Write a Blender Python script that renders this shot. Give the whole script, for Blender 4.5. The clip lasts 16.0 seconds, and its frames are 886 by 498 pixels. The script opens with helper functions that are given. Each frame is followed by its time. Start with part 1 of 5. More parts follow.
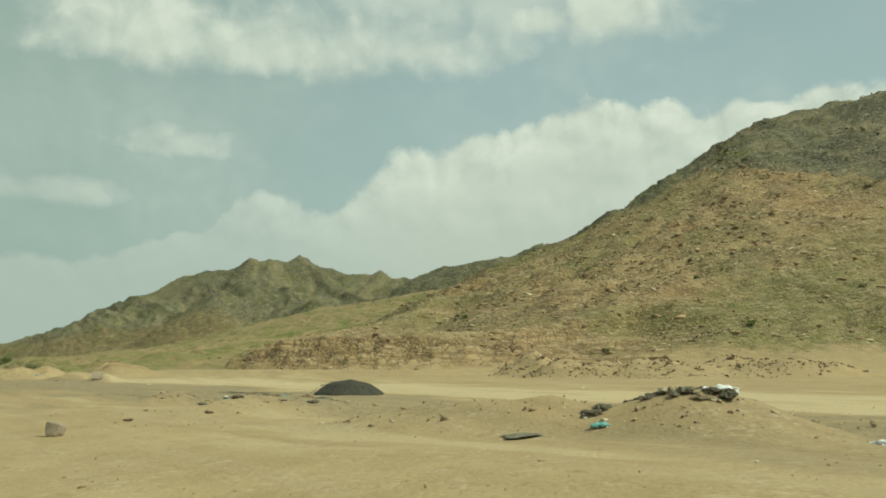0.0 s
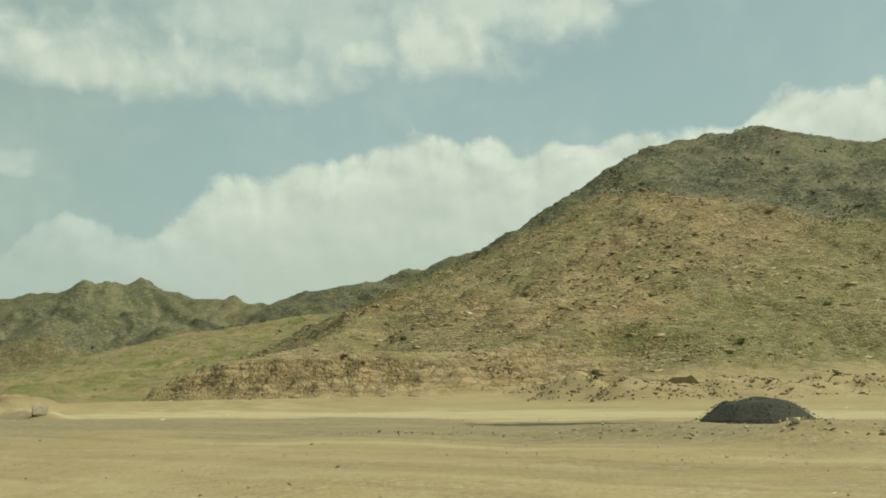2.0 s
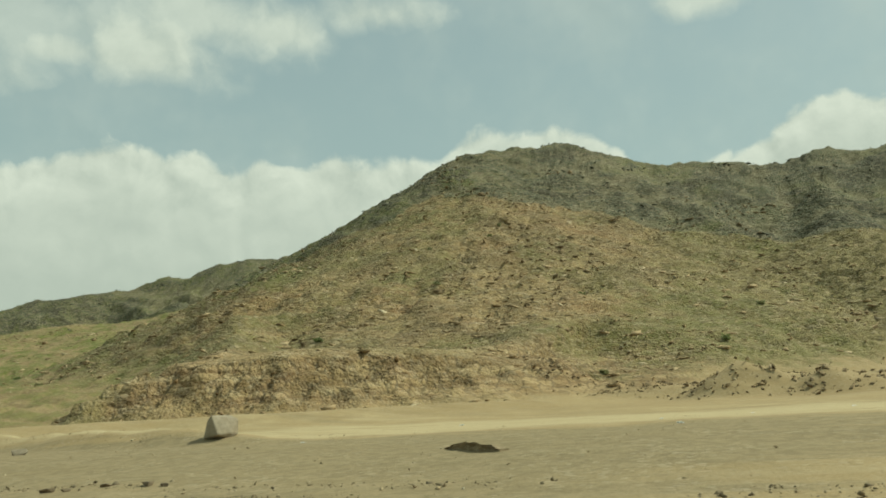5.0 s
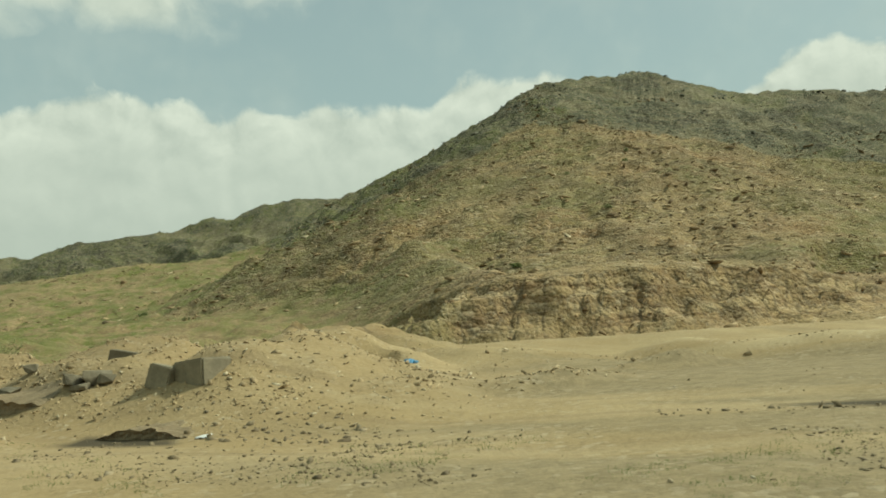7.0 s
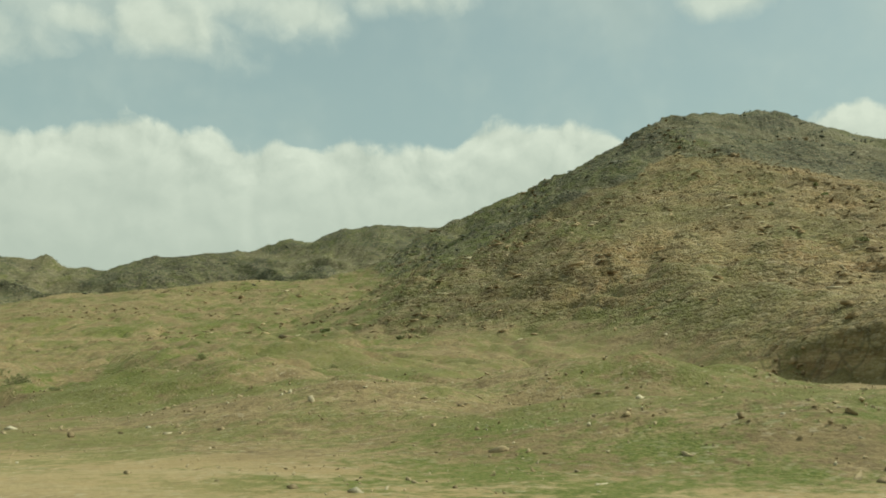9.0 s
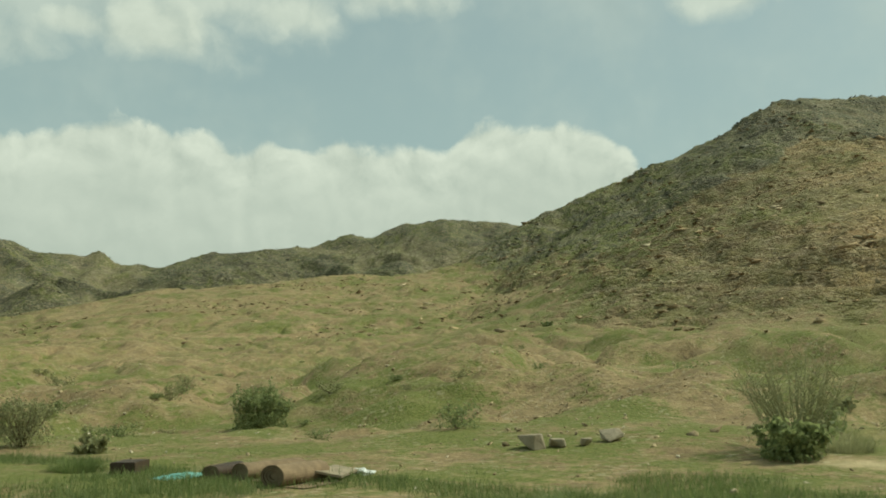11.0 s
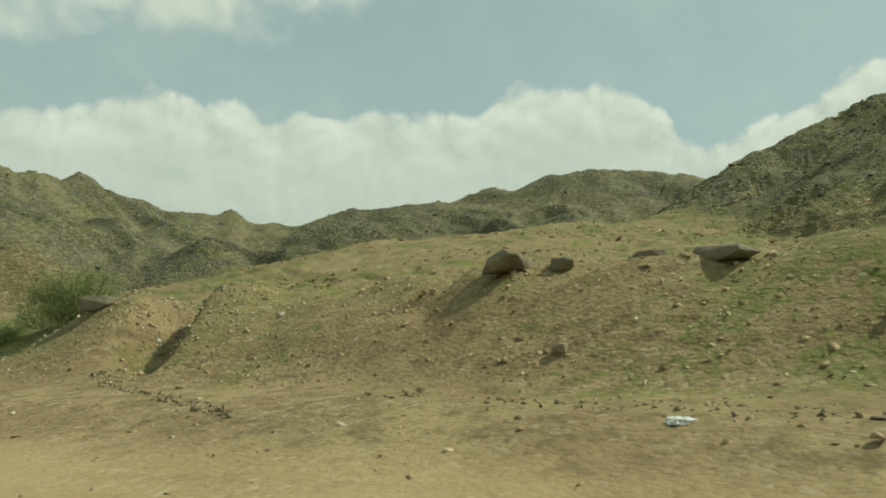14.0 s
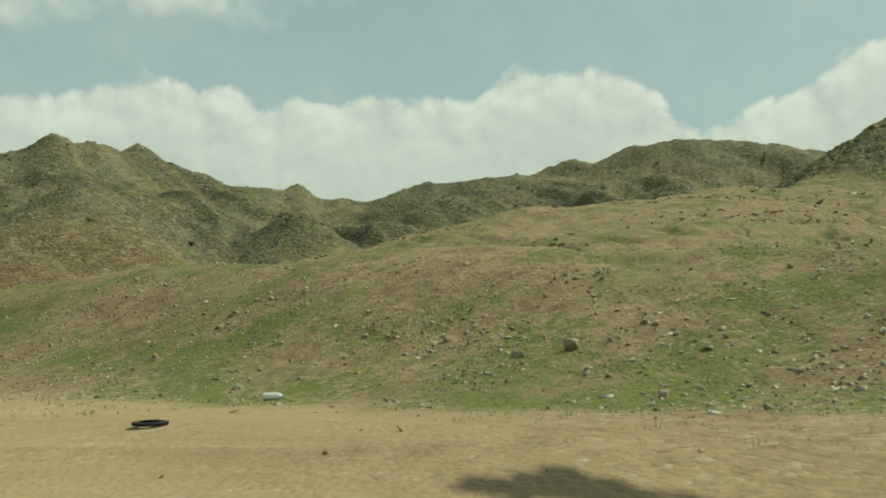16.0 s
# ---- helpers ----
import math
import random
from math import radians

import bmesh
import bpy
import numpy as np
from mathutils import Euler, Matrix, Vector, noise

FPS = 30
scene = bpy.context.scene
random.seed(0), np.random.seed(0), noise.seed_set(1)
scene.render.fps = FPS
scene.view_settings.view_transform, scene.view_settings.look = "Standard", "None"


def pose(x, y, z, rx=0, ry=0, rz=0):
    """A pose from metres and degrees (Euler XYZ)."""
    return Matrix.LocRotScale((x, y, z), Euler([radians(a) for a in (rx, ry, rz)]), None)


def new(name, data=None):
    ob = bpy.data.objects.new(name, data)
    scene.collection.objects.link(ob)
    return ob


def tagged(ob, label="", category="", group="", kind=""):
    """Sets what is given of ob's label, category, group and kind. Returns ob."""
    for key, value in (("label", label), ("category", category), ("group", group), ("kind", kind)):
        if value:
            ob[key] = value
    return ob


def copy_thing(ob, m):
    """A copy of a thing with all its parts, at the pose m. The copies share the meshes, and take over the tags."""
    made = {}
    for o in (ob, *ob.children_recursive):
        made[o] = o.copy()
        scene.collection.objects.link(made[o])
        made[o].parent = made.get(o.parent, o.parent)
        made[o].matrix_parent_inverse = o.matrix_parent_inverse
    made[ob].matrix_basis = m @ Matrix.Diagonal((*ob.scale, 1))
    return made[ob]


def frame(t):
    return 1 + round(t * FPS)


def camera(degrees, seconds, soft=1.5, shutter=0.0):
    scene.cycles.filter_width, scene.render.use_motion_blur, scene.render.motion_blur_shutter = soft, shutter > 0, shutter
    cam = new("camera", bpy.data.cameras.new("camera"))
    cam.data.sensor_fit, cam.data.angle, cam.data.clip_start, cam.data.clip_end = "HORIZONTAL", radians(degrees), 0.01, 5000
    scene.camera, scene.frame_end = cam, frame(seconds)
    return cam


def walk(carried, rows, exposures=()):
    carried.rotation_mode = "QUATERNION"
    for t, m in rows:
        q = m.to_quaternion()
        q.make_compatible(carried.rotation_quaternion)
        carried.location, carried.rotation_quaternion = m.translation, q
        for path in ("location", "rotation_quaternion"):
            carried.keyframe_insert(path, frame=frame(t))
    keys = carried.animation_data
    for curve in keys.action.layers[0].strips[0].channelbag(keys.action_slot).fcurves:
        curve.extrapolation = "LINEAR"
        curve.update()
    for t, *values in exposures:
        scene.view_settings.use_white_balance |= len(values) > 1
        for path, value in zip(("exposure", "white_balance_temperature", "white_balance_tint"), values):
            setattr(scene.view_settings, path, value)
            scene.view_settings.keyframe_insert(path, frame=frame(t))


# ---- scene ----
cam = camera(58.3, 16.0, soft=1.85, shutter=0.02)
METRES, EYE, TILT, LEAN, TURN = 340.0, 1.6, 8.5, 0.0, 0.0
ROWS = [
    (0.0, 0.0, 0.0, 0.0, 0.0, 0.0, 0.0),
    (0.5, -0.0186, 0.0166, -0.003, -0.37, 0.29, 0.27),
    (1.0, -0.0395, 0.0362, -0.0064, -2.6, 1.81, -0.92),
    (1.5, -0.0573, 0.0534, -0.0095, -6.59, 2.12, -1.04),
    (2.0, -0.077, 0.0742, -0.0129, -12.52, 2.3, -0.8),
    (2.5, -0.0938, 0.0932, -0.0161, -19.08, 3.65, -1.52),
    (3.0, -0.1126, 0.1159, -0.0195, -25.34, 5.92, -2.7),
    (5.5, -0.1909, 0.2324, -0.0376, -34.35, 3.75, -1.23),
    (6.0, -0.2075, 0.2594, -0.0419, -34.32, 2.67, -0.75),
    (6.5, -0.2224, 0.2838, -0.0457, -34.06, 1.45, -0.95),
    (7.0, -0.239, 0.3121, -0.0499, -34.21, 0.61, -1.23),
    (7.5, -0.255, 0.337, -0.0536, -33.33, 1.22, -3.0),
    (8.0, -0.271, 0.3671, -0.0581, -32.53, 2.9, -4.58),
    (10.5, -0.3566, 0.5058, -0.0779, -33.58, 3.59, -4.45),
    (11.0, -0.3742, 0.5366, -0.0823, -33.63, 3.63, -4.45),
    (11.5, -0.3891, 0.5633, -0.0861, -33.48, 3.72, -4.29),
    (12.0, -0.4061, 0.5942, -0.0905, -31.74, 2.86, -2.55),
    (12.5, -0.421, 0.6213, -0.0946, -31.1, 1.68, -3.17),
    (13.0, -0.4374, 0.6521, -0.0992, -31.0, 1.12, -3.6),
    (13.5, -0.4523, 0.6793, -0.1031, -31.05, 1.09, -3.63),
    (14.0, -0.4677, 0.7108, -0.1076, -31.16, 1.04, -3.56),
    (14.5, -0.4807, 0.7384, -0.1115, -31.22, 1.27, -3.44),
    (15.0, -0.4979, 0.7736, -0.1164, -31.84, 1.03, -3.02),
    (15.5, -0.5102, 0.8004, -0.1202, -31.66, 0.4, -3.22),
    (16.0, -0.5253, 0.8342, -0.1247, -31.41, -0.02, -3.18),
]
walk(cam, [(t, pose(0, 0, EYE, TILT, LEAN, TURN) @ pose(METRES * x, METRES * y, METRES * z, 90 + pitch, roll, yaw)) for t, x, y, z, yaw, pitch, roll in ROWS],
     exposures=[(0.0, 0.0, 6530, -12), (2.4, 0.0, 6530, -12), (3.1, -0.1, 6530, -12), (5.4, -0.02, 6530, -12), (7.5, 0.0, 6530, -12), (12.0, -0.03, 6530, -12), (16.0, -0.03, 6530, -12)])

# ---- light: hazy sun from the side of the hills, broken cumulus ----
SUN_AZ, SUN_EL = 110.0, 48.0
sun = new("sun", bpy.data.lights.new("sun", "SUN"))
sun.data.energy, sun.data.angle, sun.data.color = 3.4, radians(2.0), (1.0, 0.93, 0.82)
to_sun = Vector((math.sin(radians(SUN_AZ)) * math.cos(radians(SUN_EL)), math.cos(radians(SUN_AZ)) * math.cos(radians(SUN_EL)), math.sin(radians(SUN_EL))))
sun.matrix_world = to_sun.to_track_quat("Z", "Y").to_matrix().to_4x4()


class Nodes:
    """Short hand for node trees."""

    def __init__(self, tree):
        self.tree = tree
        tree.nodes.clear()

    def add(self, kind, inputs=(), **settings):
        n = self.tree.nodes.new(kind)
        for k, v in settings.items():
            setattr(n, k, v)
        for k, v in dict(inputs).items():
            if isinstance(v, bpy.types.NodeSocket):
                self.tree.links.new(v, n.inputs[k])
            else:
                n.inputs[k].default_value = v
        return n

    def math(self, op, a, b=0.0, c=0.0, clamp=False):
        return self.add("ShaderNodeMath", {0: a, 1: b, 2: c}, operation=op, use_clamp=clamp).outputs[0]

    def mix(self, f, a, b, blend="MIX"):
        n = self.add("ShaderNodeMix", data_type="RGBA", blend_type=blend, clamp_factor=True)
        for i, v in ((0, f), (6, a), (7, b)):
            if isinstance(v, bpy.types.NodeSocket):
                self.tree.links.new(v, n.inputs[i])
            else:
                n.inputs[i].default_value = v
        return n.outputs[2]

    def ramp(self, f, lo, hi, a=0.0, b=1.0):
        return self.add("ShaderNodeMapRange", {0: f, 1: lo, 2: hi, 3: a, 4: b}, interpolation_type="SMOOTHSTEP").outputs[0]

    def noise(self, vector, scale, detail=4.0, rough=0.55, distort=0.0):
        return self.add("ShaderNodeTexNoise", {"Vector": vector, "Scale": scale, "Detail": detail, "Roughness": rough, "Distortion": distort}).outputs[0]


def rgb(r, g, b):
    return (r, g, b, 1.0)


# the cumulus bank: azimuth and height of its top in degrees; loose clouds above: azimuth, elevation of the belly, half width, height above and below it, density
BANK = ((-40, 6), (-20, 8.6), (-16, 10.9), (-12.4, 11.8), (-8.6, 11.4), (-6, 13.2), (-3.2, 15.0), (0.5, 16), (2, 17.3), (4.6, 17.0), (7.5, 18.2), (11.4, 19.0), (13.4, 18.7), (14.8, 17.8), (16.6, 18.2), (18.7, 17.4), (21, 18.6), (23.7, 17.6), (26.2, 18.6), (28.7, 17.3), (31.5, 18.1), (33.6, 17.2), (36, 19.0), (40, 19.2), (44, 19.0), (46.4, 17.9), (48.3, 16.0), (51.5, 14.9), (54.5, 15.8), (58.5, 17.5), (64, 18.3), (90, 14))
PUFFS = ((-22, 21.6, 6.0, 5.5, 2.0, 1.0), (-11.5, 21.5, 11, 3.2, 1.5, 0.9), (-2, 22.2, 8, 3.0, 1.3, 0.75), (4, 26.5, 15, 5.0, 4.0, 0.6), (7.6, 24.3, 3.0, 1.7, 1.0, 0.85), (12.8, 24.4, 5.2, 4.0, 1.9, 0.95), (17, 27.5, 9, 4.0, 2.4, 0.8), (22.5, 26.8, 4.2, 2.6, 1.4, 0.85), (29, 28.0, 5.2, 2.6, 1.5, 0.8), (55, 26.6, 4.2, 3.0, 1.2, 0.8), (-19.6, 15.0, 5.0, 1.5, 0.7, 0.55), (-27, 11.3, 5.5, 1.2, 0.8, 0.5))
world = bpy.data.worlds.new("sky")
scene.world = world
world.use_nodes = True
N = Nodes(world.node_tree)
coord = N.add("ShaderNodeTexCoord").outputs["Generated"]
sky = N.add("ShaderNodeTexSky", sky_type="NISHITA", sun_disc=False, sun_elevation=radians(SUN_EL), sun_rotation=radians(SUN_AZ), air_density=1.0, dust_density=4.0, ozone_density=1.0)
xyz = N.add("ShaderNodeSeparateXYZ", {0: coord})
az = N.math("MULTIPLY", N.math("ARCTAN2", xyz.outputs[0], xyz.outputs[1]), 180 / math.pi)
el = N.math("MULTIPLY", N.math("ARCSINE", xyz.outputs[2]), 180 / math.pi)
flat = N.add("ShaderNodeCombineXYZ", {0: az, 1: el}).outputs[0]


def billows(shift):
    """Rounded cauliflower lobes of a cumulus, and finer tufts on them."""
    p = N.add("ShaderNodeVectorMath", {0: flat, 1: shift}, operation="ADD").outputs[0]
    warp = N.add("ShaderNodeTexNoise", {"Vector": p, "Scale": 0.22, "Detail": 4.0, "Roughness": 0.6}).outputs["Color"]
    p = N.add("ShaderNodeVectorMath", {0: warp, 1: (4.0, 3.0, 0), 2: p}, operation="MULTIPLY_ADD").outputs[0]
    wide = N.add("ShaderNodeTexVoronoi", {"Vector": p, "Scale": 0.19, "Smoothness": 0.6}, voronoi_dimensions="2D", feature="SMOOTH_F1").outputs["Distance"]
    small = N.add("ShaderNodeTexVoronoi", {"Vector": p, "Scale": 0.55, "Smoothness": 0.6}, voronoi_dimensions="2D", feature="SMOOTH_F1").outputs["Distance"]
    fine = N.noise(p, 0.9, 6.0, 0.6)
    a = N.math("MULTIPLY_ADD", N.math("SUBTRACT", 0.42, wide), 2.6, N.math("MULTIPLY", N.math("SUBTRACT", 0.42, small), 1.0))
    return N.math("MULTIPLY_ADD", N.math("SUBTRACT", fine, 0.5), 1.5, a)


lobes = billows((0.0, 0.0, 0.0))
sunward = billows((0.55, 0.85, 0.0))
top = N.add("ShaderNodeValToRGB", {0: N.math("MULTIPLY_ADD", az, 1 / 130, 40 / 130)})
top.color_ramp.interpolation = "CARDINAL"
while len(top.color_ramp.elements) < len(BANK):
    top.color_ramp.elements.new(0.5)
for stop, (a, e) in zip(top.color_ramp.elements, BANK):
    stop.position, stop.color = (a + 40) / 130, (e / 30, e / 30, e / 30, 1)
depth = N.math("SUBTRACT", N.math("MULTIPLY", top.outputs[0], 30.0), el)
under = N.math("MULTIPLY_ADD", lobes, 0.75, depth)
# the bank is firm above and thins out into haze to the far side and below
firm = N.ramp(az, -18.0, 2.0, 0.55, 1.0)
bank = N.math("MULTIPLY", N.ramp(under, -0.25, 0.7), firm)
loose = 0.0
for a, e, w, up, down, thick in PUFFS:
    over = N.math("SUBTRACT", el, e)
    tall = N.math("MAXIMUM", N.math("MULTIPLY", over, 1 / up), N.math("MULTIPLY", over, -1 / down))
    broad = N.math("MULTIPLY", N.math("SUBTRACT", az, a), 1 / w)
    away = N.math("SQRT", N.math("ADD", N.math("MULTIPLY", tall, tall), N.math("MULTIPLY", broad, broad)))
    loose = N.math("MAXIMUM", loose, N.math("MULTIPLY", N.ramp(N.math("MULTIPLY_ADD", lobes, 0.34, N.math("SUBTRACT", 1.0, away)), -0.4, 0.85), thick))
veil = N.math("MULTIPLY", N.ramp(N.noise(flat, 0.05, 5.0, 0.6), 0.42, 0.75), 0.35)
edge = N.math("MAXIMUM", N.math("MAXIMUM", bank, loose), veil)
# sunlit flanks and bellies in their own shade
lit = N.math("MULTIPLY", N.math("ADD", N.math("MULTIPLY", N.math("SUBTRACT", lobes, sunward), 0.36), N.math("MULTIPLY", lobes, 0.12)), N.math("MULTIPLY", N.ramp(under, 0.5, 5.5, 1.0, 0.35), N.ramp(el, 19.0, 22.0, 1.0, 0.55)))
lit = N.math("ADD", lit, N.ramp(under, 0.0, 6.0, 0.70, 0.42))
white = N.mix(lit, rgb(0.475, 0.495, 0.465), rgb(0.75, 0.735, 0.68))
white = N.mix(N.ramp(el, 5.0, 14.0, 0.8, 0.0), white, rgb(0.50, 0.52, 0.485))
# towards the horizon the air is milky, and greyer away from the sun
haze = N.ramp(el, 0.0, 40.0, 0.86, 0.55)
sky_col = N.add("ShaderNodeVectorMath", {0: sky.outputs[0], 3: 0.085}, operation="SCALE").outputs[0]
sky_col = N.mix(haze, sky_col, rgb(0.46, 0.545, 0.555))
sky_col = N.mix(N.ramp(az, -32.0, 9.0, 0.75, 0.0), sky_col, rgb(0.335, 0.395, 0.375))
whole = N.mix(edge, sky_col, white)
back = N.add("ShaderNodeBackground", {"Color": whole, "Strength": 1.0})
N.add("ShaderNodeOutputWorld", {0: back.outputs[0]})


# ---- the lie of the land ----
AXIS, SIDE = np.array((-0.588, 0.809)), np.array((0.809, 0.588))  # along the road, and to its right
_way = np.array([(METRES * x, METRES * (y * math.cos(radians(TILT)) - z * math.sin(radians(TILT))), EYE + METRES * (y * math.sin(radians(TILT)) + z * math.cos(radians(TILT)))) for _, x, y, z, *_ in ROWS])
ROAD_U = _way[:, :2] @ AXIS
ROAD_FIT = np.polyfit(ROAD_U, _way[:, :2] @ SIDE, 3)
ROAD_Z = np.polyfit(ROAD_U, _way[:, 2], 3)


def road_v(u):
    return np.polyval(ROAD_FIT, np.clip(u, -60, 420))


def road_z(u):
    return np.polyval(ROAD_Z, np.clip(u, 0, 340)) - 1.45


def uv(x, y):
    return x * AXIS[0] + y * AXIS[1], x * SIDE[0] + y * SIDE[1]


def xy(u, d):
    """From metres along the road and metres to its right."""
    v = road_v(u) + d
    return u * AXIS[0] + v * SIDE[0], u * AXIS[1] + v * SIDE[1]


def smooth(a, b, t):
    t = np.clip((t - a) / (b - a), 0, 1)
    return t * t * (3 - 2 * t)


def _hash(ix, iy, seed):
    h = (ix.astype(np.int64) * 374761393 + iy.astype(np.int64) * 668265263 + seed * 982451653) & 0x7FFFFFFF
    h = ((h ^ (h >> 13)) * 1274126177) & 0x7FFFFFFF
    return ((h ^ (h >> 16)) & 0xFFFF) / 65535.0


def grain(x, y, size, seed=0):
    """Smooth noise from -1 to 1 with features of that size."""
    x, y = np.asarray(x) / size, np.asarray(y) / size
    ix, iy = np.floor(x), np.floor(y)
    fx, fy = x - ix, y - iy
    total = 0.0
    sx, sy = fx * fx * fx * (fx * (fx * 6 - 15) + 10), fy * fy * fy * (fy * (fy * 6 - 15) + 10)
    for dx in (0, 1):
        for dy in (0, 1):
            ang = _hash(ix + dx, iy + dy, seed) * 6.2832
            dot = np.cos(ang) * (fx - dx) + np.sin(ang) * (fy - dy)
            total = total + dot * (sx if dx else 1 - sx) * (sy if dy else 1 - sy)
    return total * 1.5


def fractal(x, y, size, octaves=4, seed=0, sharp=False, gain=0.5):
    total, amp = 0.0, 1.0
    for o in range(octaves):
        n = grain(x + 17.3 * o, y - 9.1 * o, size / 2.03**o, seed + o)
        total = total + amp * ((1 - 2 * np.abs(n)) if sharp else n)
        amp *= gain
    return total


def ridge(x, y, points, slope, sag=0.0, below=False):
    """Height of a ridge with that crest, falling to both sides; or how far it has fallen below its crest."""
    fall = np.zeros(np.shape(x))
    best = np.full(np.shape(x), -200.0)
    for (ax, ay, ah), (bx, by, bh) in zip(points, points[1:]):
        t = np.clip(((x - ax) * (bx - ax) + (y - ay) * (by - ay)) / ((bx - ax) ** 2 + (by - ay) ** 2), 0, 1)
        away = np.hypot(x - ax - t * (bx - ax), y - ay - t * (by - ay))
        crest = ah + t * (bh - ah)
        here = crest - slope * away * away / (away + 4.0) * (1 - sag * away / (away + 60))
        fall = np.where(here > best, crest - here, fall)
        best = np.maximum(best, here)
    return fall if below else best


def blend_max(a, b, k):
    return np.maximum(a, b) + k * np.log1p(np.exp(-np.abs(a - b) / k))


CREST = ((330, 180, 112.5), (273, 262, 100.4), (230, 316, 109.8), (205, 350, 127.5), (175, 358, 121.7), (150, 356, 115.3), (120, 350, 96.5), (95, 342, 75.0), (80, 335, 64.0), (65, 323, 56.0), (45, 305, 47.9), (22, 280, 37.1), (10, 260, 30.0), (0, 240, 22.0), (-15, 200, 13.0), (-28, 172, 8.3))
FACE = ((120, 335, 78.7), (117, 315, 80.9), (74, 240, 38.0), (43, 195, 18.0), (30, 177, 9.0))
EAST = ((273, 262, 105.3), (200, 215, 55.2), (140, 170, 20.0), (100, 148, 4.0))
NORTH = ((185, 370, 127.4), (93, 427, 78.9), (57, 430, 54.0))
KNOLL = ((65, 430, 56), (20, 423, 45), (-30, 420, 38), (-60, 433, 35), (-112, 398, 17))
BLUFF = ((260, 470, 66.5), (158, 524, 101.9), (130, 535, 96.0), (116, 544, 99.4), (99, 562, 96.9), (86, 568, 89.4), (60, 575, 86.8), (20, 581, 78.0), (0, 590, 76.6), (-15, 600, 69.8), (-30, 610, 72.6), (-49, 619, 67.7), (-62, 624, 75.0), (-80, 630, 75.2), (-116, 633, 86.7), (-135, 620, 84.8), (-150, 612, 77.9), (-175, 614, 75.5), (-204, 617, 72.6), (-248, 600, 46.0), (-290, 575, 26.6), (-335, 560, 11.7))
SPUR_A = ((-116, 633, 93.1), (-104, 590, 49.8), (-96, 562, 38.0), (-85, 523, 45.7), (-72, 494, 24.0))
SPUR_B = ((-150, 612, 84.7), (-150, 575, 60.3), (-150, 556, 47.9), (-149, 534, 55.5), (-150, 503, 28.0))
SPUR_C = ((-49, 619, 75), (-62, 575, 53), (-74, 545, 34))
BENCH = ((-40, 168, 6.5), (-20, 164, 9), (-6, 162, 9), (10, 166, 9), (33, 180, 13), (45, 190, 18))
SLOPES = (0.716, 0.505, 0.474, 0.698, 0.622, 0.82, 0.85, 0.4, 0.3, 0.75)

# heaps and banks: along, right of the road, half length, half width, height, turn
# the tipped spoil between the lot and the gully
SPOIL_HEAPS = (
    (146, 17.9, 5.0, 3.8, 1.5, 0), (150.2, 17.4, 4.2, 3.4, 1.5, 0), (152, 19.5, 5.5, 4.5, 1.9, 15), (150, 28.6, 5.0, 3.2, 2.1, 0), (150.5, 24, 6, 5, 1.7, 0), (159.5, 12.8, 3.2, 3.2, 1.9, 0), (157.4, 16.4, 3.4, 3.2, 2.1, 0), (165, 15.5, 4.5, 3.5, 1.4, -10), (160, 19.5, 6, 4, 1.9, 0), (153, 11.6, 4.0, 1.8, 0.6, 0),
    (156, 41, 8, 6, 2.6, 0), (146, 33, 8, 4, 1.0, 20), (139.4, 19.8, 3.4, 0.9, 0.36, -50), (136.5, 28.6, 2.2, 0.8, 0.6, -40), (128, 34, 14, 2.2, 0.8, 10), (171, 31, 8, 6, 1.0, 0), (178, 22, 8, 5, 1.0, 0), (182, 33, 9, 6, 1.6, 0), (192, 26, 7, 6, 1.2, 10),
)
# broken concrete, and banks of the gully
GULLY_HEAPS = (
    (211.0, 12.0, 2.1, 1.6, 1.12, 0), (220.4, 10.9, 1.6, 1.2, 0.4, 0), (215.2, 30, 6, 3.6, 1.7, 0), (216, 46, 12, 6, 1.7, 10), (228, 30, 10, 5, 1.3, -15), (240, 40, 12, 6, 1.0, 10), (205, 32, 10, 6, 1.4, 0),
    (261, 10.6, 3.2, 2.2, 0.7, 0), (260.4, 9.0, 2.0, 1.1, 0.4, 0), (268, 28, 10, 6, 1.7, 8), (284, 33, 12, 6, 1.4, 0), (256, 30, 7, 4, 0.7, 0),
)
# the bank beside the road
BANK_HEAPS = (
    (275.8, 17.4, 10, 4, 2.3, 2), (291, 16.3, 17, 4.2, 2.55, 0), (307.0, 16.0, 7.5, 4.4, 2.65, 0),
    (318.5, 14.6, 2.6, 1.3, 0.55, 0), (330, 24, 9, 5, 0.4, 0), (352, 24, 10, 5, 0.4, 0), (368, 26, 12, 6, 0.5, 0),
)
# low humps on the lot
LOT_HEAPS = (
    (14.5, 16, 4.8, 2.0, 0.78, -25), (19, 19.5, 5, 2.0, 0.7, 20), (8.5, 22, 6, 3, 0.4, 10), (10.8, 17.2, 3.2, 1.9, 0.9, 0), (29.5, 18, 3.4, 4.2, 0.55, 0), (37, 20, 6, 1.5, 0.3, 20), (2, 24, 5, 3, 0.5, 0), (46, 21, 4, 1.6, 0.4, 0), (41.6, 18.2, 2.6, 1.5, 0.5, 20), (36.8, 19.9, 3.4, 0.8, 0.5, -25), (37.2, 8.8, 2.0, 0.9, 0.18, 0),
)
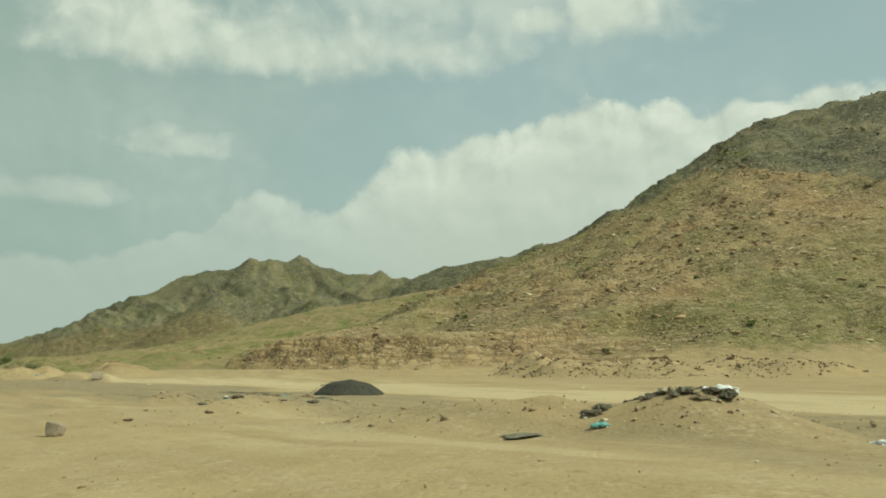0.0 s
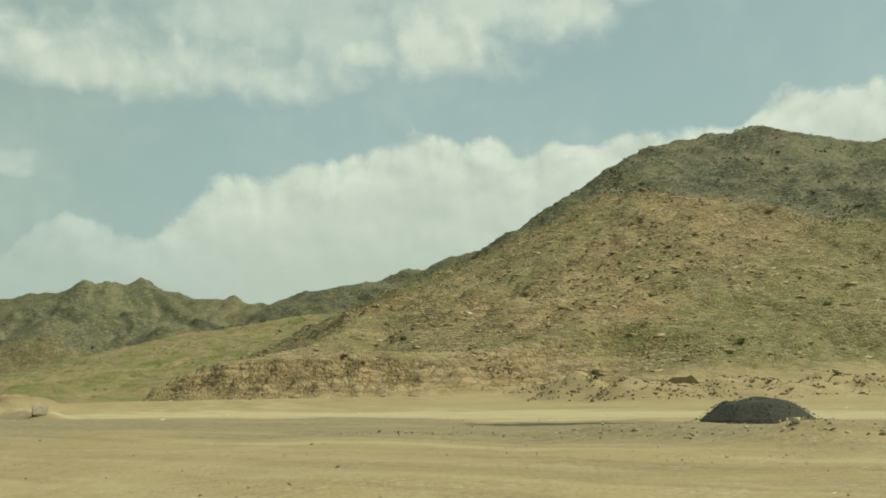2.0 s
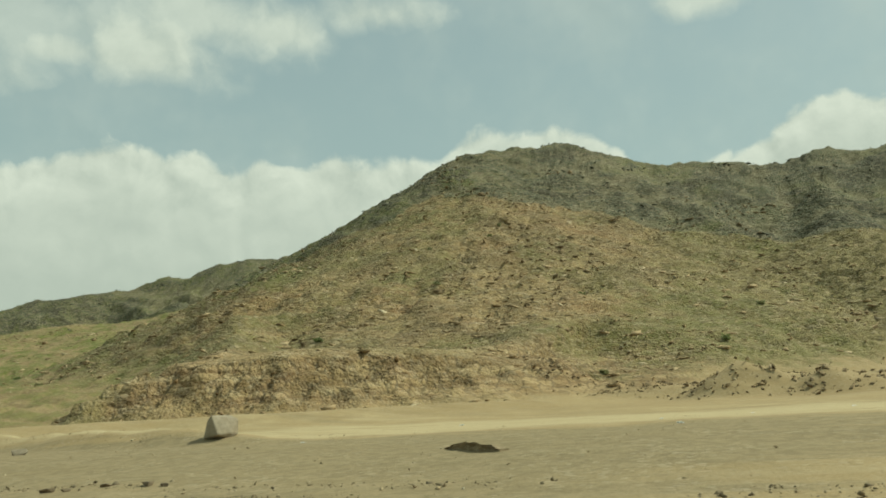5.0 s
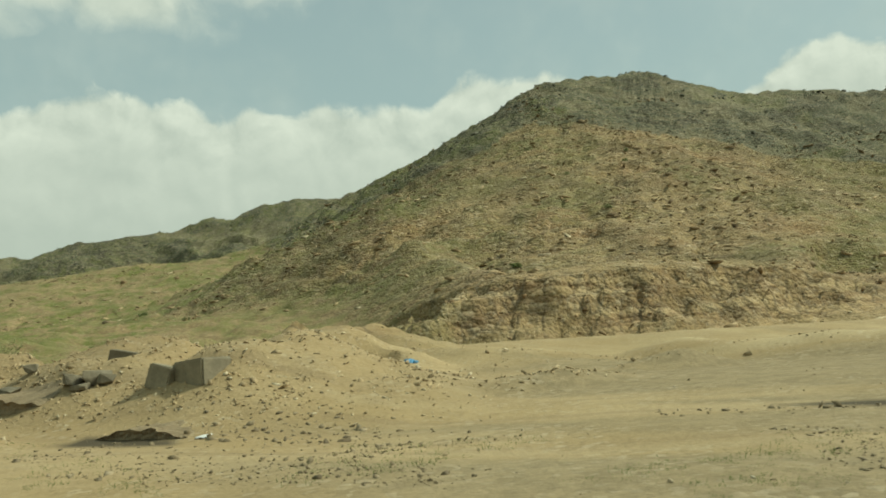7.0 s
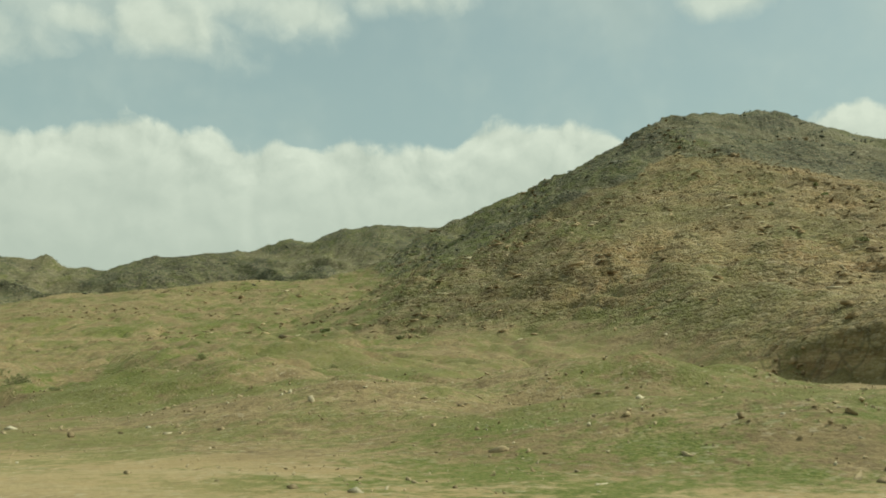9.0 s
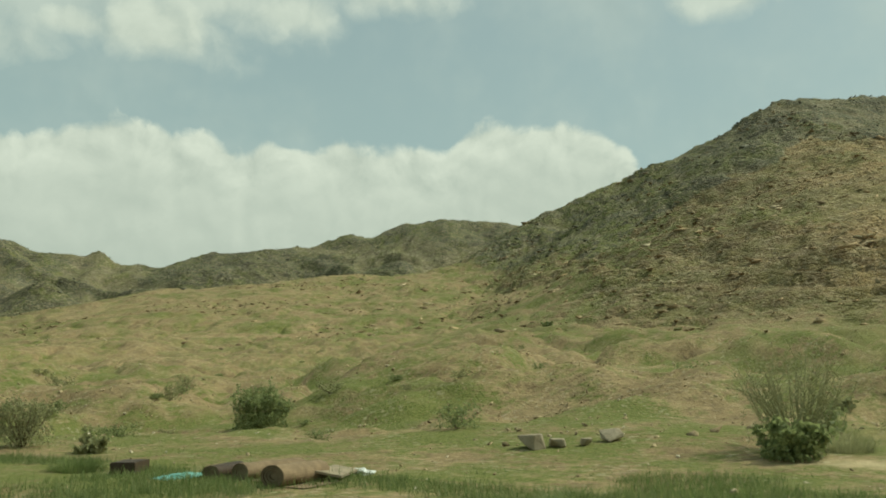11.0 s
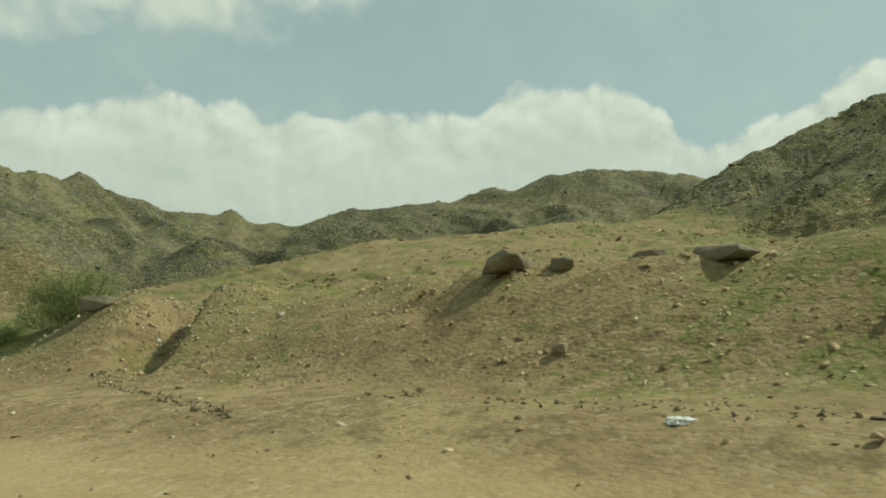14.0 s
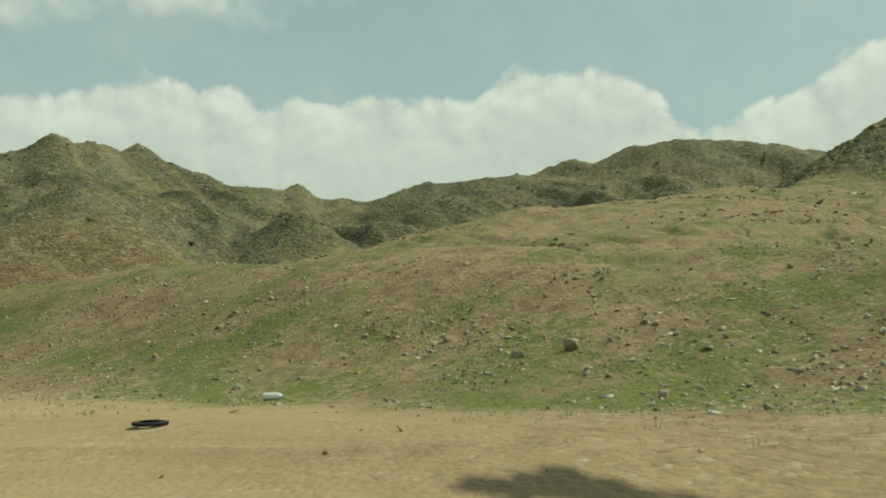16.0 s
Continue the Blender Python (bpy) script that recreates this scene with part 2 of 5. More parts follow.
# mounds at the quarry's foot
QUARRY_HEAPS = (
    (92, 90, 6.0, 4.6, 2.9, 0), (83, 90, 8, 6, 2.3, 8), (72, 95, 11, 7, 1.8, 10), (60, 101, 11, 8, 2.0, 0), (100, 98, 9, 5, 1.6, 10), (84, 101, 11, 6, 1.7, 0), (112, 108, 8, 6, 1.8, 0),
)
HEAPS = SPOIL_HEAPS + GULLY_HEAPS + BANK_HEAPS + LOT_HEAPS + QUARRY_HEAPS


# dug-out hollows: along, right of the road, radius; gullies: along, from, to, half width, depth
SCOOPS = ((147.2, 26.6, 0.7),)
GULLIES = ((282.3, 10.0, 17.0, 0.4, 0.45), (279.0, 11.5, 17.0, 0.4, 0.3), (275.0, 11.8, 18.0, 0.35, 0.4), (271.7, 13.0, 18.0, 0.35, 0.75), (298.0, 12.5, 18.5, 0.3, 0.4), (287.8, 12.5, 18, 0.3, 0.2), (217.5, 40, 60, 0.8, 0.9))


def dug(u, d, z, level):
    for cu, cd, r in SCOOPS:
        away = np.hypot(u - cu, (d - cd) * 0.8)
        z = np.minimum(z, np.where(away < r + 2.5, level + 0.25 + np.maximum(away - r, 0) * 3.2, 1e6))
    for cu, a, b, w, deep in GULLIES:
        z = z - deep * np.exp(-(((u - cu - 0.05 * (d - a)) / w) ** 2)) * smooth(a, a + 1.5, d) * smooth(b, b - 2, d)
    # the bank's end, dug away with a steep face
    cut = u - 303.8 - 0.46 * (d - 11.2)
    z = z - (1.25 - 0.7 * smooth(14.5, 17, d)) * smooth(0, 0.3, cut) * smooth(3.2, 0.5, cut) * smooth(11.0, 12.4, d) * smooth(21, 18, d)
    return z


def heaps(u, d):
    total = np.zeros(np.shape(u))
    for cu, cd, a, b, h, turn in HEAPS:
        c, s = math.cos(radians(turn)), math.sin(radians(turn))
        p, q = ((u - cu) * c + (d - cd) * s) / a, (-(u - cu) * s + (d - cd) * c) / b
        r = np.sqrt((p**4 if a > 10 else p * p) + q * q)
        total = np.maximum(total, h * smooth(1.5, 0.1, r))
    return total


# broad low swells of the valley floor: along, right of the road, half length, half width, height
SWELLS = ((283, 44, 19, 17, 1.7), (219.5, 60, 13, 11, 2.7), (268, 40, 10, 9, 1.2))


def swells(u, d):
    return sum(h * np.exp(-(((u - cu) / a) ** 2) - ((d - cd) / b) ** 2) for cu, cd, a, b, h in SWELLS)


def meadow(x, y):
    """Where the smooth low knoll in the valley stands clear of the rocky slopes."""
    rest = np.maximum(ridge(x, y, CREST, SLOPES[0], 0.15), np.maximum(ridge(x, y, NORTH, SLOPES[3], 0.15), ridge(x, y, BLUFF, SLOPES[4], 0.15)))
    knoll = ridge(x, y, KNOLL, SLOPES[8], 0.15)
    return smooth(-3, 3, knoll - rest) * smooth(5, 13, knoll)


def washes(x, y):
    """Small branching gullies cut by rain."""
    return np.exp(-((fractal(x, y, 21, 2, 36) / 0.085) ** 2)) + 0.6 * np.exp(-((fractal(x, y, 9, 2, 38) / 0.09) ** 2))


def beds(x, y, z):
    """How far up within its layer of rock a point lies, from 0 to 1; the layers dip gently."""
    bed = (z + 0.14 * x - 0.05 * y + 2.2 * fractal(x, y, 30, 3, 44)) / 2.7
    return bed - np.floor(bed)


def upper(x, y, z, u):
    """Where the rock is coloured darker: high up, on the far range and on the north flank."""
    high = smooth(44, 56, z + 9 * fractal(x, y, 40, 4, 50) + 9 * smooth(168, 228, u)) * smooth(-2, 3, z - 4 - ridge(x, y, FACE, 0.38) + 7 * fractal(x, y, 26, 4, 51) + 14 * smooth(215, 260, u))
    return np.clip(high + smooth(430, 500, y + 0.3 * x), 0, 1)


def scarps(x, y, u, d):
    """Low broken edges where rain has undercut the earth: the field whose levels they follow, and where they are."""
    return fractal(x, y, 15, 4, 151, gain=0.55), smooth(205, 225, u) * smooth(308, 290, u) * smooth(15, 24, d) * smooth(140, 100, d)


def land(x, y):
    """Height of the ground, and how far it is hill."""
    x, y = np.asarray(x, float), np.asarray(y, float)
    u, v = uv(x, y)
    d = v - road_v(u)
    base = smooth(150, 235, u) * 0.11 * np.clip(d - 24, 0, 400) + (3.8 * smooth(306, 318, u) + 0.7 * smooth(332, 346, u)) * smooth(12.6, 27, d) * (1 - 0.35 * smooth(30, 55, d)) + 0.012 * np.clip(d - 60, 0, 600)
    base = base + 0.35 * road_z(u) * smooth(110, 50, d) * smooth(280, 240, u)
    hills = ridge(x, y, CREST, SLOPES[0], 0.15)
    for crest, slope in zip((FACE, EAST, NORTH, BLUFF, SPUR_A, SPUR_B, BENCH, KNOLL, SPUR_C), SLOPES[1:]):
        hills = blend_max(hills, ridge(x, y, crest, slope, 0.15), 1.5)
    grassy = 1 - 0.75 * meadow(x, y)
    rise = smooth(0.0, 9.0, hills - base) * grassy
    far = smooth(440, 520, y + 0.3 * x)
    calm = 1 - 0.75 * smooth(84, 104, u) * smooth(200, 186, u) * smooth(24, 10, hills)
    hills = hills + calm * rise * ((1.1 * far - 1.9) * (fractal(x, y, 27, 4, 5, True, 0.55) - 1.2) + far * 3.6 * (fractal(x, y, 62, 3, 6, True, 0.5) - 1.0) + 0.16 * fractal(x, y, 4.5, 2, 9))
    # spurs and gullies down the far range
    hills = hills + far * smooth(2, 32, ridge(x, y, BLUFF, SLOPES[4], 0.15, True)) * smooth(7, 1, hills - ridge(x, y, BLUFF, SLOPES[4], 0.15)) * 4.8 * (fractal(x + 0.35 * y + 9 * fractal(x, y, 40, 2, 66), y * 0.42, 46, 4, 65, True, 0.6) - 0.75)
    part_up = beds(x, y, hills)
    hills = hills + calm * rise * (1 - 0.4 * far) * 2.0 * (smooth(0.35, 0.75, part_up) - part_up) * smooth(-0.25, 0.35, fractal(x, y, 33, 3, 45))
    z = blend_max(base, hills, 1.2)
    # the quarried foot of the hill: a face that follows its contour
    inside = smooth(84, 104, u) * smooth(200, 186, u)
    foot = (6.3 - 2.6 * smooth(132, 112, u)) * smooth(188, 166, u) + 0.7 * grain(x, y, 11, 40) + 0.5 * np.round(2 * grain(x, y, 3.1, 41)) / 2
    cut = np.clip((z - foot + 1.1) / 2.2, 0, 1)
    ledge = 4 * cut + 2.4 * cut * (1 - cut) * grain(x, y, 6, 43)
    cut = np.clip((np.floor(ledge) + smooth(0.45, 0.95, ledge - np.floor(ledge))) / 4, 0, 1)
    z = np.where(inside > 0, z + inside * (1 - cut) * (np.minimum(z, 1.2) - z), z)
    # an upper working: a steep pale scarp with a floor that runs out beside it
    edge = 124.6 - 0.16 * (d - 119) + 1.2 * grain(x, y, 7, 46) - u
    z = z - 3.4 * smooth(0, 1.3, edge) * smooth(26, 9, edge) * smooth(108, 116, d) * smooth(152, 142, d)
    # plain and verge
    verge = smooth(24, 10, d)
    z = z * (1 - verge) + (road_z(u) + 0.35 * smooth(4, 10, d) + z * 0.8) * verge
    z = z + (0.25 * smooth(262, 276, u) + 0.3 * smooth(268, 280, u) * smooth(326, 314, u)) * smooth(5, 10, d) * smooth(40, 20, d)
    rough = smooth(150, 215, u) * smooth(18, 40, d) * (1 - rise)
    z = z + rough * (1.2 * fractal(x, y, 34, 3, 25) + 0.32 * fractal(x, y, 8, 3, 27, True) - 0.3 + 0.16 * fractal(x, y, 2.6, 2, 29, True))
    z = z - rough * 0.85 * washes(x, y) + swells(u, d)
    level, there = scarps(x, y, u, d)
    z = z + there * (1 - rise) * 0.3 * (smooth(-0.03, 0.04, level) + smooth(0.2, 0.27, level) + smooth(-0.27, -0.2, level) - 1.5)
    z = z + smooth(302, 312, u) * smooth(13, 16, d) * smooth(90, 60, d) * 0.09 * fractal(x, y, 2.4, 3, 152, True)
    z = z + heaps(u, d) * (1 + (0.3 - 0.16 * smooth(268, 280, u)) * fractal(x, y, 3.2, 3, 21) + 0.4 * smooth(60, 75, d) * fractal(x, y, 8, 3, 22))
    z = dug(u, d, z, road_z(u) + 0.3)
    off = smooth(2.5, 6.0, d)
    z = z + off * (0.10 * fractal(x, y, 9, 3, 30) + 0.028 * fractal(x, y, 1.4, 2, 33))
    z = np.where(d < 3, z * smooth(-60, 3, d) + road_z(u) * (1 - smooth(-60, 3, d)), z)
    rocky = smooth(-5.0, 6.0, hills - base) * grassy
    return z, rise + (rocky - rise) * smooth(195, 230, u), u, d


def height(x, y):
    return float(land(np.array([x]), np.array([y]))[0][0])


def part(name, bm, material, parent=None, label=""):
    me = bpy.data.meshes.new(name)
    bm.to_mesh(me)
    bm.free()
    me.materials.append(material)
    ob = new(name, me)
    ob.parent = parent
    if label:
        ob["label"] = label
    return ob


def material(name):
    m = bpy.data.materials.new(name)
    m.use_nodes = True
    return m, Nodes(m.node_tree)


ROAD_TURN = -math.atan2(0.588, 0.809)


def ground_material():
    m, n = material("ground")
    at = n.add("ShaderNodeNewGeometry").outputs["Position"]
    hill = n.add("ShaderNodeAttribute", attribute_name="hill").outputs["Fac"]
    dark = n.add("ShaderNodeAttribute", attribute_name="dark").outputs["Fac"]
    green = n.add("ShaderNodeAttribute", attribute_name="green").outputs["Fac"]
    big, mid, fine, tiny = n.noise(at, 0.05, 5), n.noise(at, 0.35, 6, 0.6), n.noise(at, 2.2, 6, 0.65), n.noise(at, 14, 4, 0.65)
    earth = n.add("ShaderNodeAttribute", attribute_name="earth").outputs["Fac"]
    quarry = n.add("ShaderNodeAttribute", attribute_name="quarry").outputs["Fac"]
    sand = n.mix(n.ramp(mid, 0.3, 0.7), rgb(0.375, 0.285, 0.158), rgb(0.465, 0.365, 0.22))
    sand = n.mix(n.ramp(big, 0.4, 0.65), sand, rgb(0.375, 0.285, 0.162))
    sand = n.mix(n.ramp(fine, 0.55, 0.75), sand, rgb(0.30, 0.225, 0.13))
    along = n.add("ShaderNodeVectorRotate", {"Vector": at, "Angle": ROAD_TURN}, rotation_type="Z_AXIS").outputs[0]
    along = n.add("ShaderNodeMapping", {"Vector": along, "Scale": (1.0, 0.05, 1.0)}).outputs[0]
    sand = n.mix(n.ramp(n.noise(along, 1.1, 5, 0.6), 0.48, 0.68, 0.0, 0.55), sand, rgb(0.45, 0.365, 0.235))
    sand = n.mix(n.ramp(n.noise(along, 0.7, 4, 0.6), 0.55, 0.7, 0.0, 0.5), sand, rgb(0.27, 0.205, 0.125))
    pale = n.add("ShaderNodeAttribute", attribute_name="pale").outputs["Fac"]
    sand = n.mix(n.ramp(pale, 0.0, 1.0, 0.0, 0.8), sand, rgb(0.55, 0.46, 0.30))
    sand = n.mix(n.ramp(pale, -1.0, 0.0, 0.75, 0.0), sand, n.mix(n.ramp(fine, 0.4, 0.6), rgb(0.22, 0.185, 0.12), rgb(0.31, 0.255, 0.165)))
    loam = n.mix(n.ramp(mid, 0.35, 0.65), rgb(0.27, 0.205, 0.115), rgb(0.40, 0.31, 0.182))
    loam = n.mix(n.ramp(fine, 0.45, 0.7), loam, rgb(0.17, 0.125, 0.075))
    mottle = n.noise(at, 0.9, 6, 0.7)
    loam = n.mix(n.ramp(mottle, 0.36, 0.47, 0.6, 0.0), loam, rgb(0.185, 0.135, 0.078))
    loam = n.mix(n.ramp(mottle, 0.54, 0.66, 0.0, 0.6), loam, rgb(0.43, 0.335, 0.205))
    # broken soil: dark parts are bare brown earth and painted clod shadows
    crumb = n.noise(at, 2.9, 7, 0.72)
    loam = n.mix(n.ramp(crumb, 0.36, 0.44, 0.65, 0.0), loam, rgb(0.15, 0.105, 0.06))
    loam = n.mix(n.ramp(crumb, 0.58, 0.66, 0.0, 0.55), loam, rgb(0.46, 0.375, 0.24))
    sand = n.mix(n.ramp(n.math("ADD", earth, n.math("MULTIPLY", n.math("SUBTRACT", big, 0.5), 0.8)), 0.2, 0.8), sand, loam)
    crags = n.add("ShaderNodeAttribute", attribute_name="crags").outputs["Fac"]
    dip = n.add("ShaderNodeVectorRotate", {"Vector": at, "Axis": (0.3, 0.95, 0), "Angle": radians(14)}, rotation_type="AXIS_ANGLE").outputs[0]
    bed = n.noise(n.add("ShaderNodeMapping", {"Vector": dip, "Scale": (0.035, 0.035, 0.45)}).outputs[0], 1.0, 6, 0.6)
    # tan weathered slope, ledges of brown rock along the beds, thin olive growth between them
    rock = n.mix(n.ramp(mid, 0.3, 0.7), rgb(0.335, 0.24, 0.125), rgb(0.475, 0.355, 0.195))
    broad = n.noise(at, 0.03, 6, 0.62)
    rock = n.mix(n.ramp(broad, 0.36, 0.48, 0.75, 0.0), rock, rgb(0.38, 0.24, 0.125))
    rock = n.mix(n.ramp(broad, 0.50, 0.58, 0.0, 0.85), rock, rgb(0.255, 0.225, 0.098))
    strike = n.noise(n.add("ShaderNodeMapping", {"Vector": dip, "Scale": (0.16, 0.16, 0.75)}).outputs[0], 1.0, 7, 0.68)
    rock = n.mix(n.ramp(bed, 0.52, 0.66, 0.0, 0.5), rock, rgb(0.53, 0.41, 0.24))
    cluster = n.ramp(n.noise(at, 0.055, 5, 0.65), 0.42, 0.60, 0.25, 1.0)
    rock = n.mix(n.math("MULTIPLY", cluster, n.ramp(strike, 0.38, 0.52, 0.9, 0.0)), rock, rgb(0.145, 0.10, 0.058))
    rock = n.mix(n.ramp(strike, 0.60, 0.72, 0.0, 0.45), rock, rgb(0.55, 0.44, 0.28))
    rock = n.mix(n.ramp(crags, 0.5, 0.9, 0.0, 0.45), rock, rgb(0.19, 0.14, 0.08))
    rock = n.mix(n.ramp(fine, 0.38, 0.58), n.mix(0.38, rock, rgb(0.085, 0.065, 0.042)), rock)
    # dark rock, its tones greyed and lightened to carry aerial haze in the colour
    hazy_slate = n.mix(n.ramp(fine, 0.35, 0.65), rgb(0.078, 0.086, 0.064), rgb(0.165, 0.165, 0.12))
    hazy_slate = n.mix(n.ramp(strike, 0.58, 0.70, 0.0, 0.5), hazy_slate, rgb(0.25, 0.225, 0.16))
    hazy_slate = n.mix(n.ramp(strike, 0.34, 0.46, 0.7, 0.0), hazy_slate, rgb(0.048, 0.048, 0.036))
    hazy_slate = n.mix(n.ramp(n.math("SUBTRACT", n.math("ADD", big, n.math("MULTIPLY", bed, 0.3)), n.math("MULTIPLY", n.math("SUBTRACT", crags, 0.5), 0.45)), 0.58, 0.76, 0.0, 0.6), hazy_slate, rgb(0.235, 0.205, 0.135))
    hazy_slate = n.mix(n.ramp(n.math("SUBTRACT", broad, n.math("MULTIPLY", n.math("SUBTRACT", crags, 0.5), 0.25)), 0.36, 0.48, 0.7, 0.0), hazy_slate, rgb(0.062, 0.063, 0.047))
    hazy_slate = n.mix(n.ramp(broad, 0.53, 0.66, 0.0, 0.5), hazy_slate, rgb(0.17, 0.17, 0.10))
    # front spurs darkened: dark rock, with the shading of their cones painted in
    hazy_slate = n.mix(n.math("MULTIPLY", n.add("ShaderNodeAttribute", attribute_name="spur").outputs["Fac"], n.ramp(mid, 0.3, 0.6, 0.3, 0.8)), hazy_slate, rgb(0.055, 0.053, 0.038))
    tone_of = n.add("ShaderNodeAttribute", attribute_name="tone").outputs["Fac"]
    rock = n.mix(n.ramp(tone_of, 0.0, 1.0, 0.0, 0.8), rock, n.mix(n.ramp(strike, 0.4, 0.62), rgb(0.108, 0.083, 0.045), rgb(0.215, 0.17, 0.09)))
    rock = n.mix(n.ramp(tone_of, -1.0, 0.0, 0.8, 0.0), rock, n.mix(n.ramp(strike, 0.4, 0.6), rgb(0.175, 0.145, 0.07), rgb(0.275, 0.235, 0.115)))
    rock = n.mix(n.ramp(n.math("ADD", dark, n.math("MULTIPLY", n.math("SUBTRACT", mid, 0.5), 1.2)), 0.35, 0.65), rock, hazy_slate)
    col = n.mix(n.ramp(n.math("ADD", hill, n.math("MULTIPLY", n.math("SUBTRACT", mid, 0.5), 1.4)), 0.3, 0.75), sand, rock)
    tall = n.add("ShaderNodeMapping", {"Vector": at, "Scale": (1.0, 1.0, 0.35)}).outputs[0]
    flatwise = n.add("ShaderNodeMapping", {"Vector": at, "Scale": (0.12, 0.12, 1.3)}).outputs[0]
    crack = n.add("ShaderNodeTexVoronoi", {"Vector": tall, "Scale": 0.5}, feature="DISTANCE_TO_EDGE").outputs["Distance"]
    face = n.mix(n.ramp(n.noise(flatwise, 1.0, 6, 0.65), 0.38, 0.62), rgb(0.235, 0.152, 0.08), rgb(0.46, 0.345, 0.20))
    face = n.mix(n.ramp(crack, 0.0, 0.10, 0.7, 0.0), face, rgb(0.10, 0.07, 0.045))
    col = n.mix(n.math("MULTIPLY", quarry, 0.9), col, face)
    herb = n.mix(n.ramp(tiny, 0.35, 0.65), rgb(0.098, 0.122, 0.03), rgb(0.205, 0.218, 0.074))
    patch = n.math("MULTIPLY", green, n.ramp(n.math("ADD", n.math("ADD", n.math("MULTIPLY", mid, 0.34), n.math("MULTIPLY", crumb, 0.34)), n.math("MULTIPLY", n.noise(at, 0.11, 4), 0.32)), 0.455, 0.535))
    col = n.mix(patch, col, herb)
    # broken stone: cells of their own tone, coarse on the hills and small on the ground
    crag = n.add("ShaderNodeTexVoronoi", {"Vector": n.add("ShaderNodeMapping", {"Vector": at, "Scale": (0.8, 0.8, 1.5)}).outputs[0], "Scale": 0.95, "Randomness": 1.0})
    shard = n.add("ShaderNodeTexVoronoi", {"Vector": at, "Scale": 2.6, "Randomness": 1.0})
    pebble = n.add("ShaderNodeTexVoronoi", {"Vector": at, "Scale": 8.5, "Randomness": 1.0})
    tone = [n.add("ShaderNodeSeparateColor", {0: v.outputs["Color"]}).outputs[0] for v in (crag, shard, pebble)]
    rocky = n.math("MULTIPLY", hill, n.ramp(n.noise(at, 0.16, 5, 0.65), 0.36, 0.6, 0.25, 1.0))
    col = n.mix(n.math("MULTIPLY", rocky, n.ramp(tone[0], 0.0, 0.5, 0.5, 0.0)), col, n.mix(0.75, col, rgb(0.04, 0.036, 0.026)))
    col = n.mix(n.math("MULTIPLY", rocky, n.ramp(tone[0], 0.68, 1.0, 0.0, 0.7)), col, n.mix(0.5, col, rgb(0.56, 0.48, 0.35)))
    col = n.mix(n.math("MULTIPLY", hill, n.ramp(tone[1], 0.74, 1.0, 0.0, 0.75)), col, n.mix(0.5, col, rgb(0.56, 0.48, 0.35)))
    col = n.mix(n.math("MULTIPLY", n.math("ADD", 0.25, n.math("MULTIPLY", hill, 0.75)), n.ramp(tone[1], 0.0, 0.4, 0.3, 0.0)), col, n.mix(0.55, col, rgb(0.06, 0.05, 0.035)))
    gritty = n.ramp(n.noise(at, 0.5, 5, 0.65), 0.42, 0.62, 0.15, 1.0)
    col = n.mix(n.math("MULTIPLY", gritty, n.ramp(tone[2], 0.0, 0.35, 0.3, 0.0)), col, n.mix(0.6, col, rgb(0.07, 0.055, 0.038)))
    col = n.mix(n.math("MULTIPLY", gritty, n.ramp(tone[2], 0.75, 1.0, 0.0, 0.7)), col, n.mix(0.5, col, rgb(0.58, 0.51, 0.40)))
    col = n.mix(n.ramp(tiny, 0.3, 0.7, 0.0, 0.35), col, n.mix(0.5, col, rgb(0.08, 0.06, 0.04)))
    col = n.mix(1.0, col, rgb(0.985, 0.95, 0.875), "MULTIPLY")
    # dark soil, and one painted shade below a spoil bank
    damp_and_shade = n.add("ShaderNodeAttribute", attribute_name="damp_and_shade").outputs["Fac"]
    col = n.mix(n.math("MULTIPLY", damp_and_shade, 0.9), col, rgb(0.06, 0.05, 0.035))
    relief = n.math("ADD", n.math("ADD", n.math("MULTIPLY", fine, n.math("ADD", 0.045, n.math("MULTIPLY", hill, 0.3))), n.math("MULTIPLY", tiny, 0.05)), n.math("MULTIPLY", n.math("MULTIPLY", mid, hill), 0.7))
    relief = n.math("SUBTRACT", relief, n.math("ADD", n.math("MULTIPLY", n.math("MULTIPLY", crag.outputs["Distance"], rocky), 1.3), n.math("ADD", n.math("MULTIPLY", n.math("MULTIPLY", shard.outputs["Distance"], hill), 0.6), n.math("MULTIPLY", pebble.outputs["Distance"], 0.02))))
    clods = n.math("MULTIPLY", n.math("ADD", 0.05, n.math("MULTIPLY", earth, 0.85)), n.math("ADD", n.math("MULTIPLY", n.math("SUBTRACT", 0.5, shard.outputs["Distance"]), 0.03), n.math("ADD", n.math("MULTIPLY", fine, 0.22), n.math("MULTIPLY", n.math("SUBTRACT", 0.5, pebble.outputs["Distance"]), 0.045))))
    relief = n.math("ADD", relief, clods)
    bump = n.add("ShaderNodeBump", {"Strength": 0.8, "Distance": 0.5, "Height": relief})
    b = n.add("ShaderNodeBsdfPrincipled", {"Base Color": col, "Roughness": 0.95, "Normal": bump.outputs[0]})
    b.inputs["Specular IOR Level"].default_value = 0.15
    n.add("ShaderNodeOutputMaterial", {0: b.outputs[0]})
    return m


# dark ground, damp or oily soil, and shade painted below the bank at 145.6: along, right of the road, half length, half
# width
STAINS_AND_SHADE = ((339.0, 7.6, 1.4, 0.34), (330.4, 6.9, 1.4, 0.36), (329.1, 7.35, 0.7, 0.34), (334.7, 8.7, 0.4, 0.34), (126, 8.8, 0.6, 0.4), (132, 15, 1.6, 0.5), (56, 29, 4.5, 1.6), (117.5, 12.4, 1.2, 0.25), (124.6, 17.3, 1.6, 0.3), (145.6, 12.6, 1.5, 0.5))


